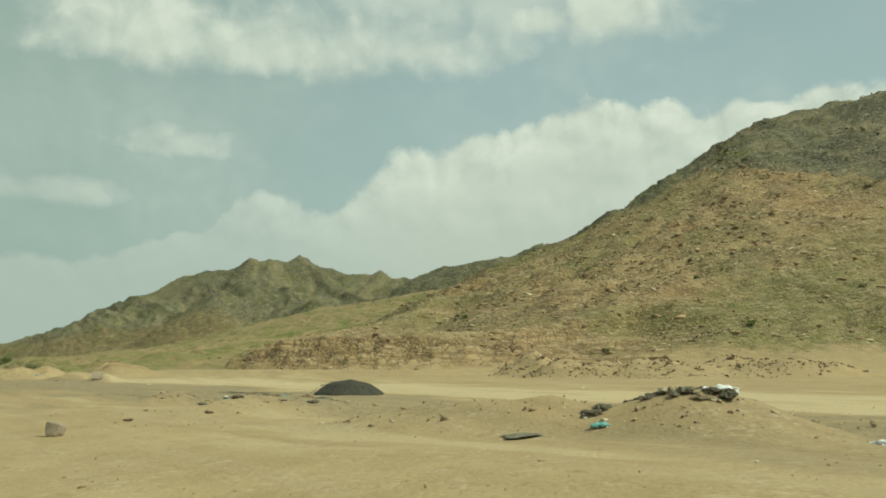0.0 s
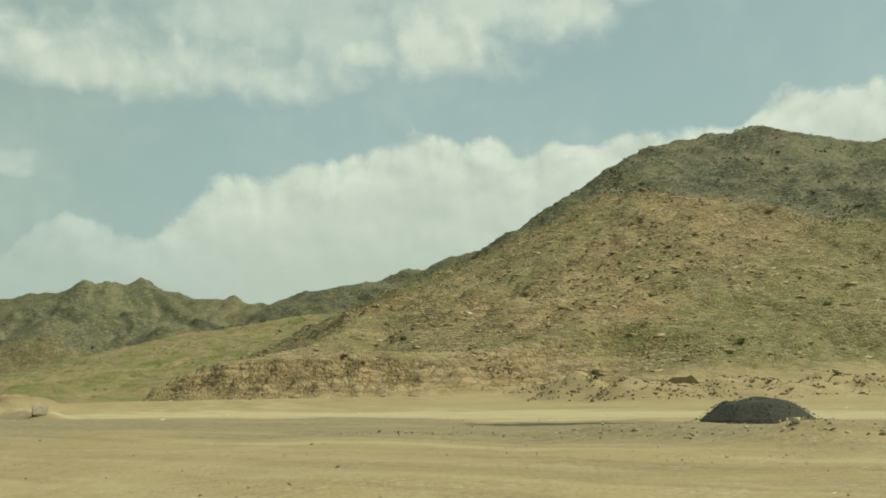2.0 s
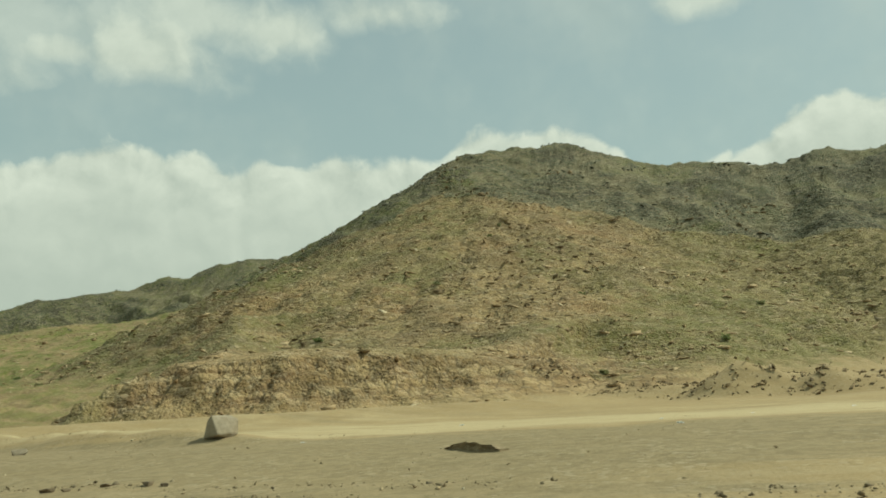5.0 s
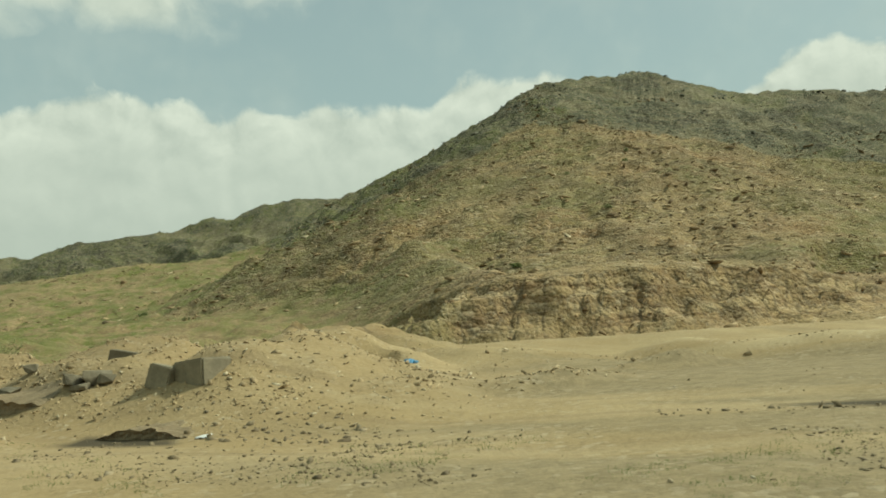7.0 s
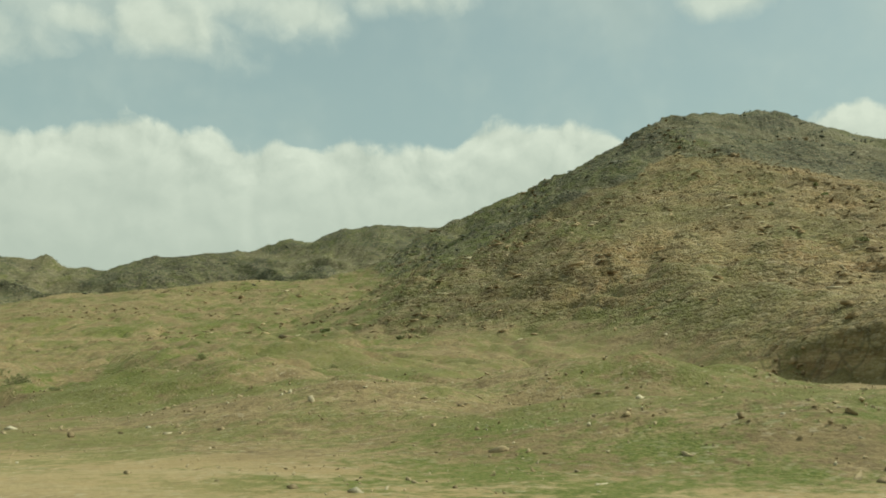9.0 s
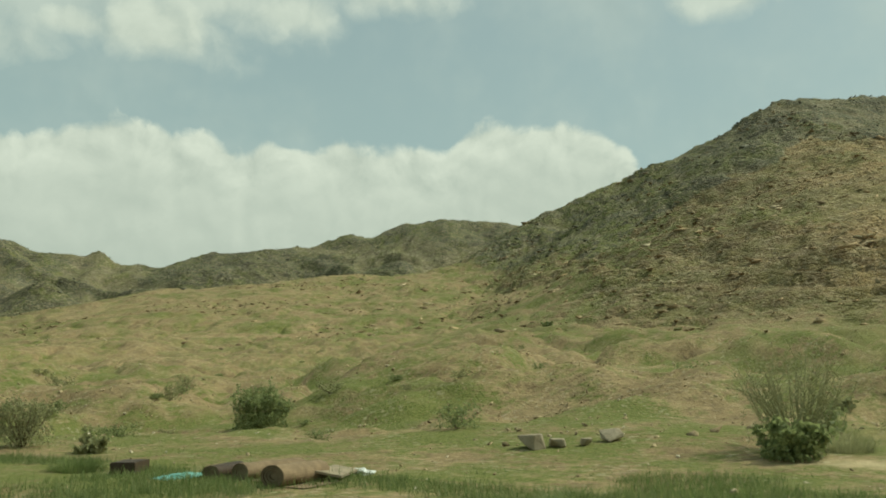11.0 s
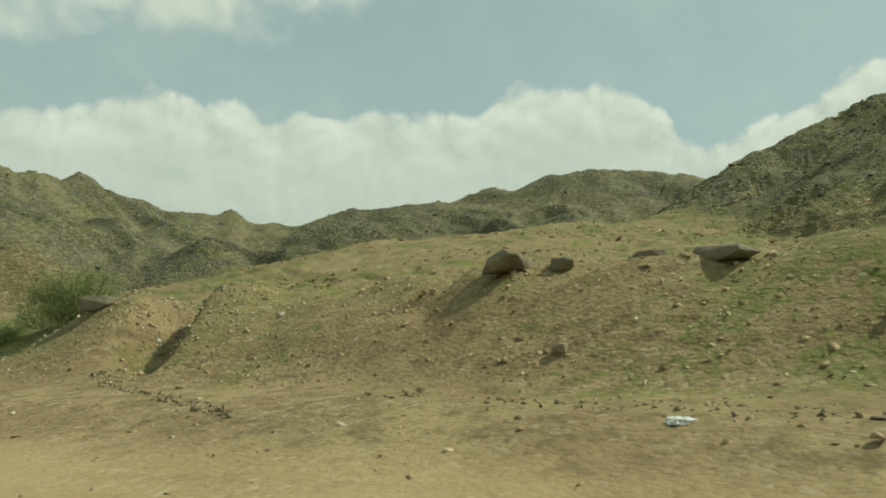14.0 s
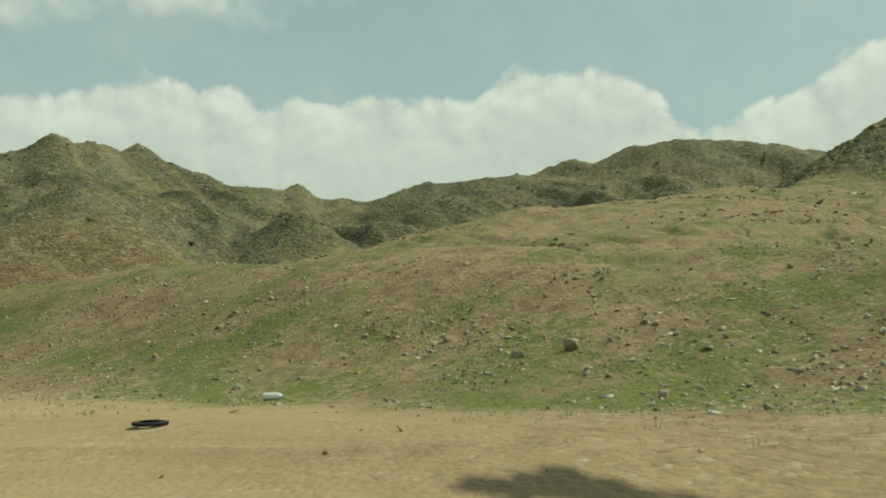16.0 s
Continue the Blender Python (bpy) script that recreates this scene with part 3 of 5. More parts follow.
def steps(*spans):
    """Positions: (start, end, step) after one another."""
    out = []
    for a, b, step in spans:
        out.extend(np.linspace(a, b, max(1, round((b - a) / step)), endpoint=False))
    out.append(spans[-1][1])
    return np.array(out)


def sheet():
    us = steps((-900, -200, 50), (-200, -40, 6), (-40, -10, 1.5), (-10, 136, 0.85), (136, 170, 0.4), (170, 268, 0.85), (268, 303, 0.4), (303, 308.4, 0.15), (308.4, 316, 0.4), (316, 326, 0.6), (326, 342, 0.22), (342, 400, 0.7), (400, 620, 2.5), (620, 900, 6), (900, 3000, 100))
    ds = steps((-1500, -100, 100), (-100, -10, 6), (-10, 4, 1.0), (4, 10, 0.2), (10, 40, 0.4), (40, 130, 0.95), (130, 330, 1.5), (330, 520, 4), (520, 900, 12), (900, 3000, 150))
    U, D = np.meshgrid(us, ds, indexing="ij")
    X, Y = xy(U, D)
    z, rise, u, d = land(X.ravel(), Y.ravel())
    x, y = X.ravel(), Y.ravel()
    a, b = len(us), len(ds)
    verts = np.stack((x, y, z), 1)
    i = np.arange(a * b).reshape(a, b)
    faces = np.stack((i[:-1, :-1], i[1:, :-1], i[1:, 1:], i[:-1, 1:]), -1).reshape(-1, 4)
    me = bpy.data.meshes.new("ground")
    me.vertices.add(len(verts))
    me.vertices.foreach_set("co", verts.ravel())
    me.loops.add(faces.size)
    me.loops.foreach_set("vertex_index", faces.ravel().astype(np.int32))
    me.polygons.add(len(faces))
    me.polygons.foreach_set("loop_start", np.arange(0, faces.size, 4, dtype=np.int32))
    me.update()
    me.polygons.foreach_set("use_smooth", np.ones(len(faces), bool))
    green = (0.8 * smooth(158, 176, u) + 0.2 * smooth(195, 235, u)) * smooth(8 + 4.5 * smooth(312, 330, u), 13 + 2 * smooth(312, 330, u), d) * (0.9 - 0.45 * smooth(30, 60, d)) * (1 - 0.6 * rise) + rise * (0.12 + 0.22 * smooth(190, 270, u)) + 0.6 * smooth(308, 322, u) * smooth(12.6, 15, d) * smooth(60, 30, d) + 0.4 * rise * smooth(0.0, 0.5, fractal(x, y, 48, 3, 130)) + 0.3 * smooth(120, 200, u) * smooth(22, 40, d) * (1 - rise)
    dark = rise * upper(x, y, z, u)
    green = green + 0.55 * smooth(210, 232, u) * smooth(312, 300, u) * smooth(5, 8, d) * smooth(16, 10, d) * (1 - 0.75 * smooth(262, 274, u))
    green = green + 0.4 * washes(x, y) * smooth(190, 225, u) * (1 - rise) * smooth(8, 14, d)
    green = green * (1 - 0.5 * np.clip(heaps(u, d) / 1.5, 0, 1) * smooth(284, 296, u))
    green = green + 0.45 * smooth(306, 314, u) * smooth(342, 328, u) * smooth(5.5, 8, d) * smooth(14, 11, d) + 0.5 * smooth(212, 228, u) * smooth(272, 256, u) * smooth(14, 24, d) * smooth(130, 90, d)
    green = green * (1 - 0.6 * smooth(300, 310, u) * smooth(0.25, -0.15, fractal(x, y, 5.5, 4, 140, gain=0.6)) * smooth(12, 15, d))
    earth = np.clip((0.2 + 0.3 * smooth(150, 160, u)) * smooth(140, 150, u) * smooth(9, 12, d) * np.clip(heaps(u, d), 0, 1) + smooth(160, 178, u) * smooth(11, 18, d) + 0.75 * smooth(205, 230, u) * smooth(5.0, 8, d) * smooth(350, 330, u) + (0.12 + 0.38 * smooth(185, 215, u)) * np.clip(heaps(u, d), 0, 1), 0, 1)
    level, there = scarps(x, y, u, d)
    green = green * (1 - 0.85 * there * sum(np.exp(-(((level - edge) / 0.06) ** 2)) for edge in (0.0, 0.235, -0.235)))
    earth = earth * (1 - 0.3 * meadow(x, y))
    quarry = smooth(92, 106, u) * smooth(192, 176, u) * smooth(0.3, 1.5, z - 1) * smooth(9.5, 7.0, z)
    scarp = 124.6 - 0.16 * (d - 119) - u
    quarry = np.maximum(quarry, 0.85 * smooth(-2.0, 0.5, scarp) * smooth(9, 2, scarp) * smooth(106, 116, d) * smooth(150, 141, d))
    far = smooth(440, 520, y + 0.3 * x)
    spur = smooth(-4, 3, np.maximum(ridge(x, y, SPUR_A, SLOPES[5], 0.15), ridge(x, y, SPUR_B, SLOPES[6], 0.15)) - ridge(x, y, BLUFF, SLOPES[4], 0.15)) * far * smooth(560, 545, y)
    crags = (1 - far) * smooth(1.7, 0.3, fractal(x, y, 27, 3, 5, True, 0.5)) + far * (0.9 * smooth(0.2, 1.4, fractal(x + 0.35 * y + 9 * fractal(x, y, 40, 2, 66), y * 0.42, 46, 4, 65, True, 0.6)) + 0.3 * spur)
    wave = 5 * fractal(x, y, 38, 3, 71)
    streak = smooth(0.1, 0.4, fractal(u * 0.12, d, 2.6, 3, 74)) - smooth(0.1, 0.4, fractal(u * 0.12 + 40, d, 2.2, 3, 75))
    pale = smooth(-10, 15, u) * smooth(150, 125, u) * (smooth(30, 36, d + wave) * smooth(62, 48, d + wave) - smooth(16, 20, d + 0.4 * wave) * smooth(34, 29, d + wave))
    pale = pale - 0.8 * smooth(88, 98, u) * smooth(146, 134, u) * smooth(36, 28, d) * smooth(7, 9, d)
    pale = pale + 0.55 * streak * smooth(150, 135, u) * smooth(7, 12, d) * smooth(80, 60, d)
    tone = smooth(192, 222, u) * (1 - far) - smooth(128, 96, u + 12 * fractal(x, y, 50, 3, 73)) * smooth(105, 140, d)
    damp_and_shade = np.zeros(len(u))
    for cu, cd, a, b in STAINS_AND_SHADE:
        r = np.hypot((u - cu) / a, (d - cd) / b) + 0.6 * fractal(x, y, 0.8, 4, 70, gain=0.6)
        damp_and_shade = np.maximum(damp_and_shade, smooth(1.0, 0.82, r))
    green = green + 0.4 * meadow(x, y) * smooth(-0.3, 0.3, fractal(x, y, 30, 3, 141)) + 0.2 * far
    green = green + 0.6 * smooth(162, 168, u) * smooth(190, 180, u) * smooth(9, 11, d) * smooth(22, 17, d)
    green = green + 0.5 * smooth(220, 226, u) * smooth(244, 236, u) * smooth(7, 9, d) * smooth(34, 24, d)
    green = green * (1 - 0.3 * far) * (1 - np.exp(-(((u - 211.2) / 3.2) ** 2) - ((d - 11.8) / 2.4) ** 2)) * (1 - 0.8 * np.exp(-(((u - 220.4) / 2.4) ** 2) - ((d - 10.9) / 1.6) ** 2))
    green = green + 0.5 * smooth(212, 216, u) * smooth(240, 228, u) * smooth(8.5, 10.5, d) * smooth(19, 15, d) + 0.6 * smooth(306, 316, u) * smooth(11.5, 13.5, d) * smooth(22, 16, d)
    green = green + 0.22 * (1 - far) * smooth(228, 250, u) * smooth(345, 315, u) * smooth(115, 135, d)
    track = np.exp(-(((d - 15.6 - 0.15 * (u - 216)) / 0.9) ** 2)) * smooth(207, 211, u) * smooth(227, 221, u)
    strip = smooth(207, 211, u) * smooth(227, 222, u) * smooth(11.0, 11.8, d) * smooth(14.6, 13.8, d)
    green = np.maximum(green * (1 - track), strip * (1 - np.clip(heaps(u, d) / 0.4, 0, 1)))
    earth, pale = earth * (1 - track), pale + 0.9 * track
    for name, val in (("hill", rise), ("dark", np.clip(dark, 0, 1)), ("green", np.clip(green, 0, 1)), ("damp_and_shade", damp_and_shade), ("earth", earth), ("quarry", quarry), ("crags", crags), ("pale", pale), ("spur", spur), ("tone", tone)):
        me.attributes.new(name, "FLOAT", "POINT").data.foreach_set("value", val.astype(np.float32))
    me.materials.append(ground_material())
    return tagged(new("ground", me), "dry stony desert ground rising into rocky hills", "ground", kind="structure")


sheet()


# ---- stones, plants and litter ----
def at(u, d, lift=0.0):
    x, y = xy(u, d)
    return x, y, height(x, y) + lift


def plain(name, colour, second=None, rough=0.9, scale=6.0, bump=0.3, random_tint=0.25, metal=0.0):
    """A mottled, slightly uneven surface."""
    m, n = material(name)
    tc = n.add("ShaderNodeTexCoord").outputs["Object"]
    a, b = n.noise(tc, scale, 6, 0.65), n.noise(tc, scale * 6, 4, 0.6)
    col = n.mix(n.ramp(a, 0.32, 0.68), rgb(*(second or [c * 0.6 for c in colour])), rgb(*colour))
    col = n.mix(n.ramp(b, 0.45, 0.75, 0.0, 0.4), col, rgb(*[c * 0.45 for c in colour]))
    if random_tint:
        r = n.add("ShaderNodeObjectInfo").outputs["Random"]
        col = n.mix(n.math("MULTIPLY", r, random_tint), col, rgb(*[c * 0.4 for c in colour]))
    nb = n.add("ShaderNodeBump", {"Strength": bump, "Distance": 0.05, "Height": n.math("ADD", a, n.math("MULTIPLY", b, 0.4))})
    s = n.add("ShaderNodeBsdfPrincipled", {"Base Color": col, "Roughness": rough, "Metallic": metal, "Normal": nb.outputs[0]})
    s.inputs["Specular IOR Level"].default_value = 0.25
    n.add("ShaderNodeOutputMaterial", {0: s.outputs[0]})
    return m


def island_stone(name, a, b, c):
    """Stone whose tone changes from piece to piece of one mesh."""
    m, n = material(name)
    g = n.add("ShaderNodeNewGeometry")
    r = g.outputs["Random Per Island"]
    fine = n.noise(g.outputs["Position"], 3.0, 6, 0.7)
    col = n.mix(n.ramp(r, 0.0, 0.6), rgb(*a), rgb(*b))
    col = n.mix(n.ramp(r, 0.75, 1.0), col, rgb(*c))
    col = n.mix(n.ramp(fine, 0.4, 0.7, 0.0, 0.6), col, n.mix(0.5, col, rgb(0.05, 0.045, 0.03)))
    nb = n.add("ShaderNodeBump", {"Strength": 0.5, "Distance": 0.1, "Height": fine})
    s = n.add("ShaderNodeBsdfPrincipled", {"Base Color": col, "Roughness": 0.92, "Normal": nb.outputs[0]})
    s.inputs["Specular IOR Level"].default_value = 0.2
    n.add("ShaderNodeOutputMaterial", {0: s.outputs[0]})
    return m


M_TAN = island_stone("tan_stone", (0.25, 0.19, 0.11), (0.40, 0.31, 0.185), (0.56, 0.49, 0.36))
M_BROWN = island_stone("brown_stone", (0.27, 0.19, 0.10), (0.44, 0.325, 0.185), (0.60, 0.50, 0.34))
M_CHIPS = island_stone("spoil_chip", (0.31, 0.235, 0.135), (0.46, 0.35, 0.205), (0.60, 0.51, 0.36))
M_PALE = island_stone("pale_stone", (0.21, 0.18, 0.115), (0.38, 0.34, 0.24), (0.56, 0.52, 0.41))
M_OUTCROP = island_stone("outcrop_stone", (0.18, 0.13, 0.076), (0.30, 0.22, 0.126), (0.44, 0.345, 0.21))
M_FACE = island_stone("quarry_stone", (0.20, 0.13, 0.066), (0.34, 0.235, 0.13), (0.48, 0.365, 0.215))
M_CLODS = island_stone("dark_clods", (0.18, 0.14, 0.09), (0.28, 0.22, 0.135), (0.40, 0.32, 0.205))
M_SLATE = island_stone("slate_stone", (0.085, 0.085, 0.064), (0.14, 0.135, 0.10), (0.23, 0.21, 0.16))
M_GREY = plain("broken_concrete", (0.45, 0.41, 0.335), (0.30, 0.265, 0.205), scale=4)
M_BOULDER = plain("boulder_stone", (0.40, 0.34, 0.25), (0.29, 0.235, 0.16), scale=2.5, bump=0.7)
M_DARKROCK = plain("dark_boulder_stone", (0.25, 0.215, 0.15), (0.16, 0.135, 0.092), scale=3, bump=0.7)
M_CLOD = plain("clod_earth", (0.25, 0.195, 0.125), (0.17, 0.13, 0.085), scale=5, bump=0.8)
M_ASPHALT = plain("black_gravel", (0.078, 0.073, 0.056), (0.045, 0.042, 0.033), scale=8, bump=0.8)
M_SLAG = plain("dark_slag", (0.19, 0.16, 0.115), (0.12, 0.10, 0.075), scale=8, bump=0.8)
M_SPOIL = plain("spoil_earth", (0.33, 0.255, 0.155), (0.22, 0.165, 0.10), scale=3, bump=0.9)
M_CEMENT = plain("dusty_concrete", (0.30, 0.26, 0.18), (0.21, 0.18, 0.125), scale=3)
M_RUBBLE = plain("dusty_rubble", (0.52, 0.465, 0.36), (0.38, 0.33, 0.245), scale=4)
M_BARRIER = plain("pale_concrete", (0.60, 0.57, 0.49), (0.47, 0.44, 0.37), scale=4)
M_PANEL = plain("grey_panel", (0.22, 0.235, 0.21), (0.16, 0.17, 0.15), rough=0.6, scale=5)
M_HEAPGRIT = plain("grey_brown_grit", (0.31, 0.255, 0.17), (0.19, 0.155, 0.10), scale=14, bump=0.9)
M_GRIT = plain("grey_grit", (0.41, 0.365, 0.275), (0.27, 0.235, 0.17), scale=14, bump=0.9)
M_RUBBER = plain("tyre_rubber", (0.03, 0.03, 0.03), (0.018, 0.018, 0.018), rough=0.7, scale=10)
M_WHITE = plain("white_plastic", (0.78, 0.78, 0.76), (0.62, 0.62, 0.60), rough=0.5, scale=8, random_tint=0.1)
M_PALEGREEN = plain("pale_green_plastic", (0.66, 0.76, 0.60), (0.55, 0.66, 0.48), rough=0.45, scale=8, random_tint=0)
M_TEAL = plain("teal_plastic", (0.22, 0.47, 0.43), (0.14, 0.33, 0.31), rough=0.5, scale=8, random_tint=0)
M_BLUE = plain("blue_plastic", (0.12, 0.33, 0.55), (0.09, 0.24, 0.42), rough=0.5, scale=8, random_tint=0)
M_CLOTH = plain("dark_cloth", (0.22, 0.20, 0.14), (0.12, 0.11, 0.078), scale=6)
M_CARPET = plain("brown_carpet", (0.30, 0.215, 0.13), (0.20, 0.14, 0.085), scale=5)
M_WOOD = plain("weathered_wood", (0.35, 0.29, 0.20), (0.24, 0.19, 0.13), scale=5)
M_DARKWOOD = plain("dark_wood", (0.075, 0.05, 0.032), (0.045, 0.03, 0.02), rough=0.6, scale=5)
M_BARK = plain("bark", (0.17, 0.135, 0.09), (0.10, 0.08, 0.055), scale=12)
M_STRAW = plain("dry_stalk", (0.62, 0.55, 0.42), (0.48, 0.41, 0.29), scale=12)


def leaf_material(name, a, b):
    m, n = material(name)
    r = n.add("ShaderNodeNewGeometry").outputs["Random Per Island"]
    col = n.mix(r, rgb(*a), rgb(*b))
    s = n.add("ShaderNodeBsdfPrincipled", {"Base Color": col, "Roughness": 0.7})
    t = n.add("ShaderNodeBsdfTranslucent", {"Color": col})
    mix = n.add("ShaderNodeMixShader", {0: 0.58, 1: s.outputs[0], 2: t.outputs[0]})
    n.add("ShaderNodeOutputMaterial", {0: mix.outputs[0]})
    return m


M_LEAF = leaf_material("shrub_leaf", (0.18, 0.22, 0.09), (0.34, 0.37, 0.16))
M_OLIVE = leaf_material("olive_leaf", (0.24, 0.25, 0.12), (0.40, 0.39, 0.20))
M_REEDSTEM = plain("reed_stem", (0.36, 0.35, 0.19), (0.27, 0.26, 0.13), scale=12)
M_REED = leaf_material("reed_leaf", (0.26, 0.27, 0.13), (0.42, 0.40, 0.23))
M_GRASS = leaf_material("grass_blade", (0.10, 0.15, 0.04), (0.25, 0.28, 0.11))
M_DRYGRASS = leaf_material("dry_blade", (0.26, 0.235, 0.12), (0.45, 0.39, 0.23))


def lump(seed, flat=0.6, n=16):
    """Points and triangles of an angular stone about one metre across."""
    rng = random.Random(seed)
    bm = bmesh.new()
    for _ in range(n):
        p = Vector((rng.gauss(0, 1), rng.gauss(0, 1), rng.gauss(0, 1))).normalized() * rng.uniform(0.75, 1.0)
        bm.verts.new((p.x * 0.55, p.y * 0.45, p.z * 0.5 * flat))
    hull = bmesh.ops.convex_hull(bm, input=bm.verts)
    bmesh.ops.delete(bm, geom=[v for v in bm.verts if not v.link_faces], context="VERTS")
    bm.verts.index_update()
    v = np.array([tuple(q.co) for q in bm.verts])
    f = np.array([[q.index for q in face.verts] for face in bm.faces if len(face.verts) == 3])
    bm.free()
    return v, f


LUMPS = [lump(k, 0.55 + 0.1 * (k % 4), 9) for k in range(8)]
PEBBLES = [lump(50 + k, 0.6 + 0.1 * (k % 3), 6) for k in range(8)]


def strew(name, x, y, size, mat, label, category, sink=0.31, seed=0, flat=1.0, lean=0.5, shapes=None, strike=None, long=1.0):
    """Many loose stones as one mesh."""
    rng = np.random.RandomState(seed)
    z = land(x, y)[0]
    verts, faces, count = [], [], 0
    kinds = rng.randint(0, 8, len(x))
    for k, (v, f) in enumerate(shapes or LUMPS):
        idx = np.where(kinds == k)[0]
        m = len(idx)
        if not m:
            continue
        a, p, q = rng.uniform(0, 6.28, m) if strike is None else rng.normal(strike, 0.7, m), rng.normal(0, lean, m), rng.normal(0, lean, m)
        w = v[None] * size[idx][:, None, None] * np.stack((rng.uniform(0.7, 1.4, m) * long, rng.uniform(0.7, 1.3, m), rng.uniform(0.6, 1.2, m) * flat), 1)[:, None]
        w[..., 1], w[..., 2] = w[..., 1] * np.cos(p)[:, None] - w[..., 2] * np.sin(p)[:, None], w[..., 1] * np.sin(p)[:, None] + w[..., 2] * np.cos(p)[:, None]
        w[..., 0], w[..., 2] = w[..., 0] * np.cos(q)[:, None] + w[..., 2] * np.sin(q)[:, None], -w[..., 0] * np.sin(q)[:, None] + w[..., 2] * np.cos(q)[:, None]
        w[..., 0], w[..., 1] = w[..., 0] * np.cos(a)[:, None] - w[..., 1] * np.sin(a)[:, None], w[..., 0] * np.sin(a)[:, None] + w[..., 1] * np.cos(a)[:, None]
        w = w + np.stack((x[idx], y[idx], z[idx] + size[idx] * (0.3 - sink) * flat), 1)[:, None]
        verts.append(w.reshape(-1, 3))
        faces.append((f[None] + (count + np.arange(m) * len(v))[:, None, None]).reshape(-1, 3))
        count += m * len(v)
    return mesh_stuff(name, np.concatenate(verts), np.concatenate(faces), mat, label, category)


def mesh_stuff(name, verts, faces, mat, label, category):
    me = bpy.data.meshes.new(name)
    me.vertices.add(len(verts))
    me.vertices.foreach_set("co", verts.ravel())
    me.loops.add(faces.size)
    me.loops.foreach_set("vertex_index", faces.ravel().astype(np.int32))
    me.polygons.add(len(faces))
    me.polygons.foreach_set("loop_start", np.arange(0, faces.size, faces.shape[1], dtype=np.int32))
    me.update()
    me.materials.append(mat)
    return tagged(new(name, me), label, category, kind="stuff")


def sown(n, seed, box, keep):
    """Points in a stretch of the plan (along and beside the road) that keep() lets stand."""
    rng = np.random.RandomState(seed)
    u, d = rng.uniform(box[0], box[1], n), box[2] + (box[3] - box[2]) * rng.uniform(0, 1, n) ** box[4]
    x, y = xy(u, d)
    p = keep(x, y, u, d)
    ok = rng.uniform(0, 1, n) < p
    return x[ok], y[ok], u[ok], d[ok], rng


def on_hill(lo, hi, dark):
    def keep(x, y, u, d):
        z, rise, _, _ = land(x, y)
        clump = smooth(-0.1, 0.5, fractal(x, y, 22, 4, 60, gain=0.65))
        ledge = beds(x, y, z)
        clump = clump * (0.3 + 0.7 * smooth(0.3, 0.5, ledge) * smooth(0.9, 0.7, ledge))
        high = upper(x, y, z, u)
        clump = clump * (1 - 0.75 * smooth(430, 500, y + 0.3 * x))
        return rise * (0.12 + 0.88 * clump) * (high if dark else 1 - high)

    return keep


def sizes(rng, n, middle, spread, most):
    return np.minimum(middle * np.exp(rng.normal(0, spread, n)), most)


x, y, u, d, rng = sown(130000, 1, (40, 330, 55, 330, 0.8), on_hill(0, 1, False))
strew("hill_rubble", x, y, sizes(rng, len(x), 0.36, 0.75, 2.2), M_BROWN, "reddish brown angular rubble strewn over the hillside", "rubble", seed=1, shapes=PEBBLES, flat=0.7, lean=0.22, strike=-0.35, long=1.7)
x, y, u, d, rng = sown(60000, 2, (0, 620, 130, 500, 0.9), on_hill(0, 1, True))
strew("dark_outcrops", x, y, sizes(rng, len(x), 0.75, 0.6, 2.8), M_SLATE, "dark grey-green weathered rocks on the upper slopes", "rocks", seed=2, shapes=PEBBLES, flat=0.8, lean=0.25, strike=-0.35, long=1.5)


def on_knoll(x, y, u, d):
    return meadow(x, y) * smooth(0.15, 0.45, fractal(x, y, 26, 4, 62, gain=0.6))


x, y, u, d, rng = sown(9000, 32, (250, 420, 100, 260, 1.0), on_knoll)
strew("knoll_rocks", x, y, sizes(rng, len(x), 0.6, 0.5, 1.6), M_OUTCROP, "brown rocks in loose bands on the grassy knoll", "rocks", seed=32, sink=0.36, flat=0.7, lean=0.25, strike=-0.3, long=1.5)


def outcrop(x, y, u, d):
    """Clusters of bare rock on the lower and middle slopes."""
    z, rise, _, _ = land(x, y)
    return rise * smooth(0.24, 0.45, fractal(x, y, 34, 4, 61, gain=0.6)) * smooth(6, 14, z) * (1 - 0.8 * smooth(430, 500, y + 0.3 * x)) * smooth(150, 120, z)


x, y, u, d, rng = sown(10000, 31, (60, 330, 70, 330, 0.8), outcrop)
strew("brown_outcrops", x, y, sizes(rng, len(x), 1.0, 0.5, 2.6), M_OUTCROP, "dark brown weathered rock breaking out of the hillside", "rocks", seed=31, sink=0.38, flat=0.75, lean=0.3, strike=-0.35, long=1.5)


def near_heap(x, y, u, d):
    return np.clip(heaps(u, d) / 0.35, 0.0, 1.0) * (0.35 + 0.65 * smooth(-0.2, 0.4, grain(x, y, 3, 80)))


x, y, u, d, rng = sown(66000, 3, (120, 320, 7, 48, 1.0), near_heap)
strew("spoil_stones", x, y, sizes(rng, len(x), 0.07, 0.6, 0.32), M_CHIPS, "loose tan stones in the tipped spoil", "stones", seed=3, shapes=PEBBLES)
x, y, u, d, rng = sown(1300, 13, (134, 200, 9, 44, 1.0), near_heap)
strew("spoil_rocks", x, y, sizes(rng, len(x), 0.14, 0.5, 0.4), M_CHIPS, "angular rocks half buried in the spoil", "rocks", seed=13)
x, y, u, d, rng = sown(44000, 21, (134, 172, 9, 26, 1.0), near_heap)
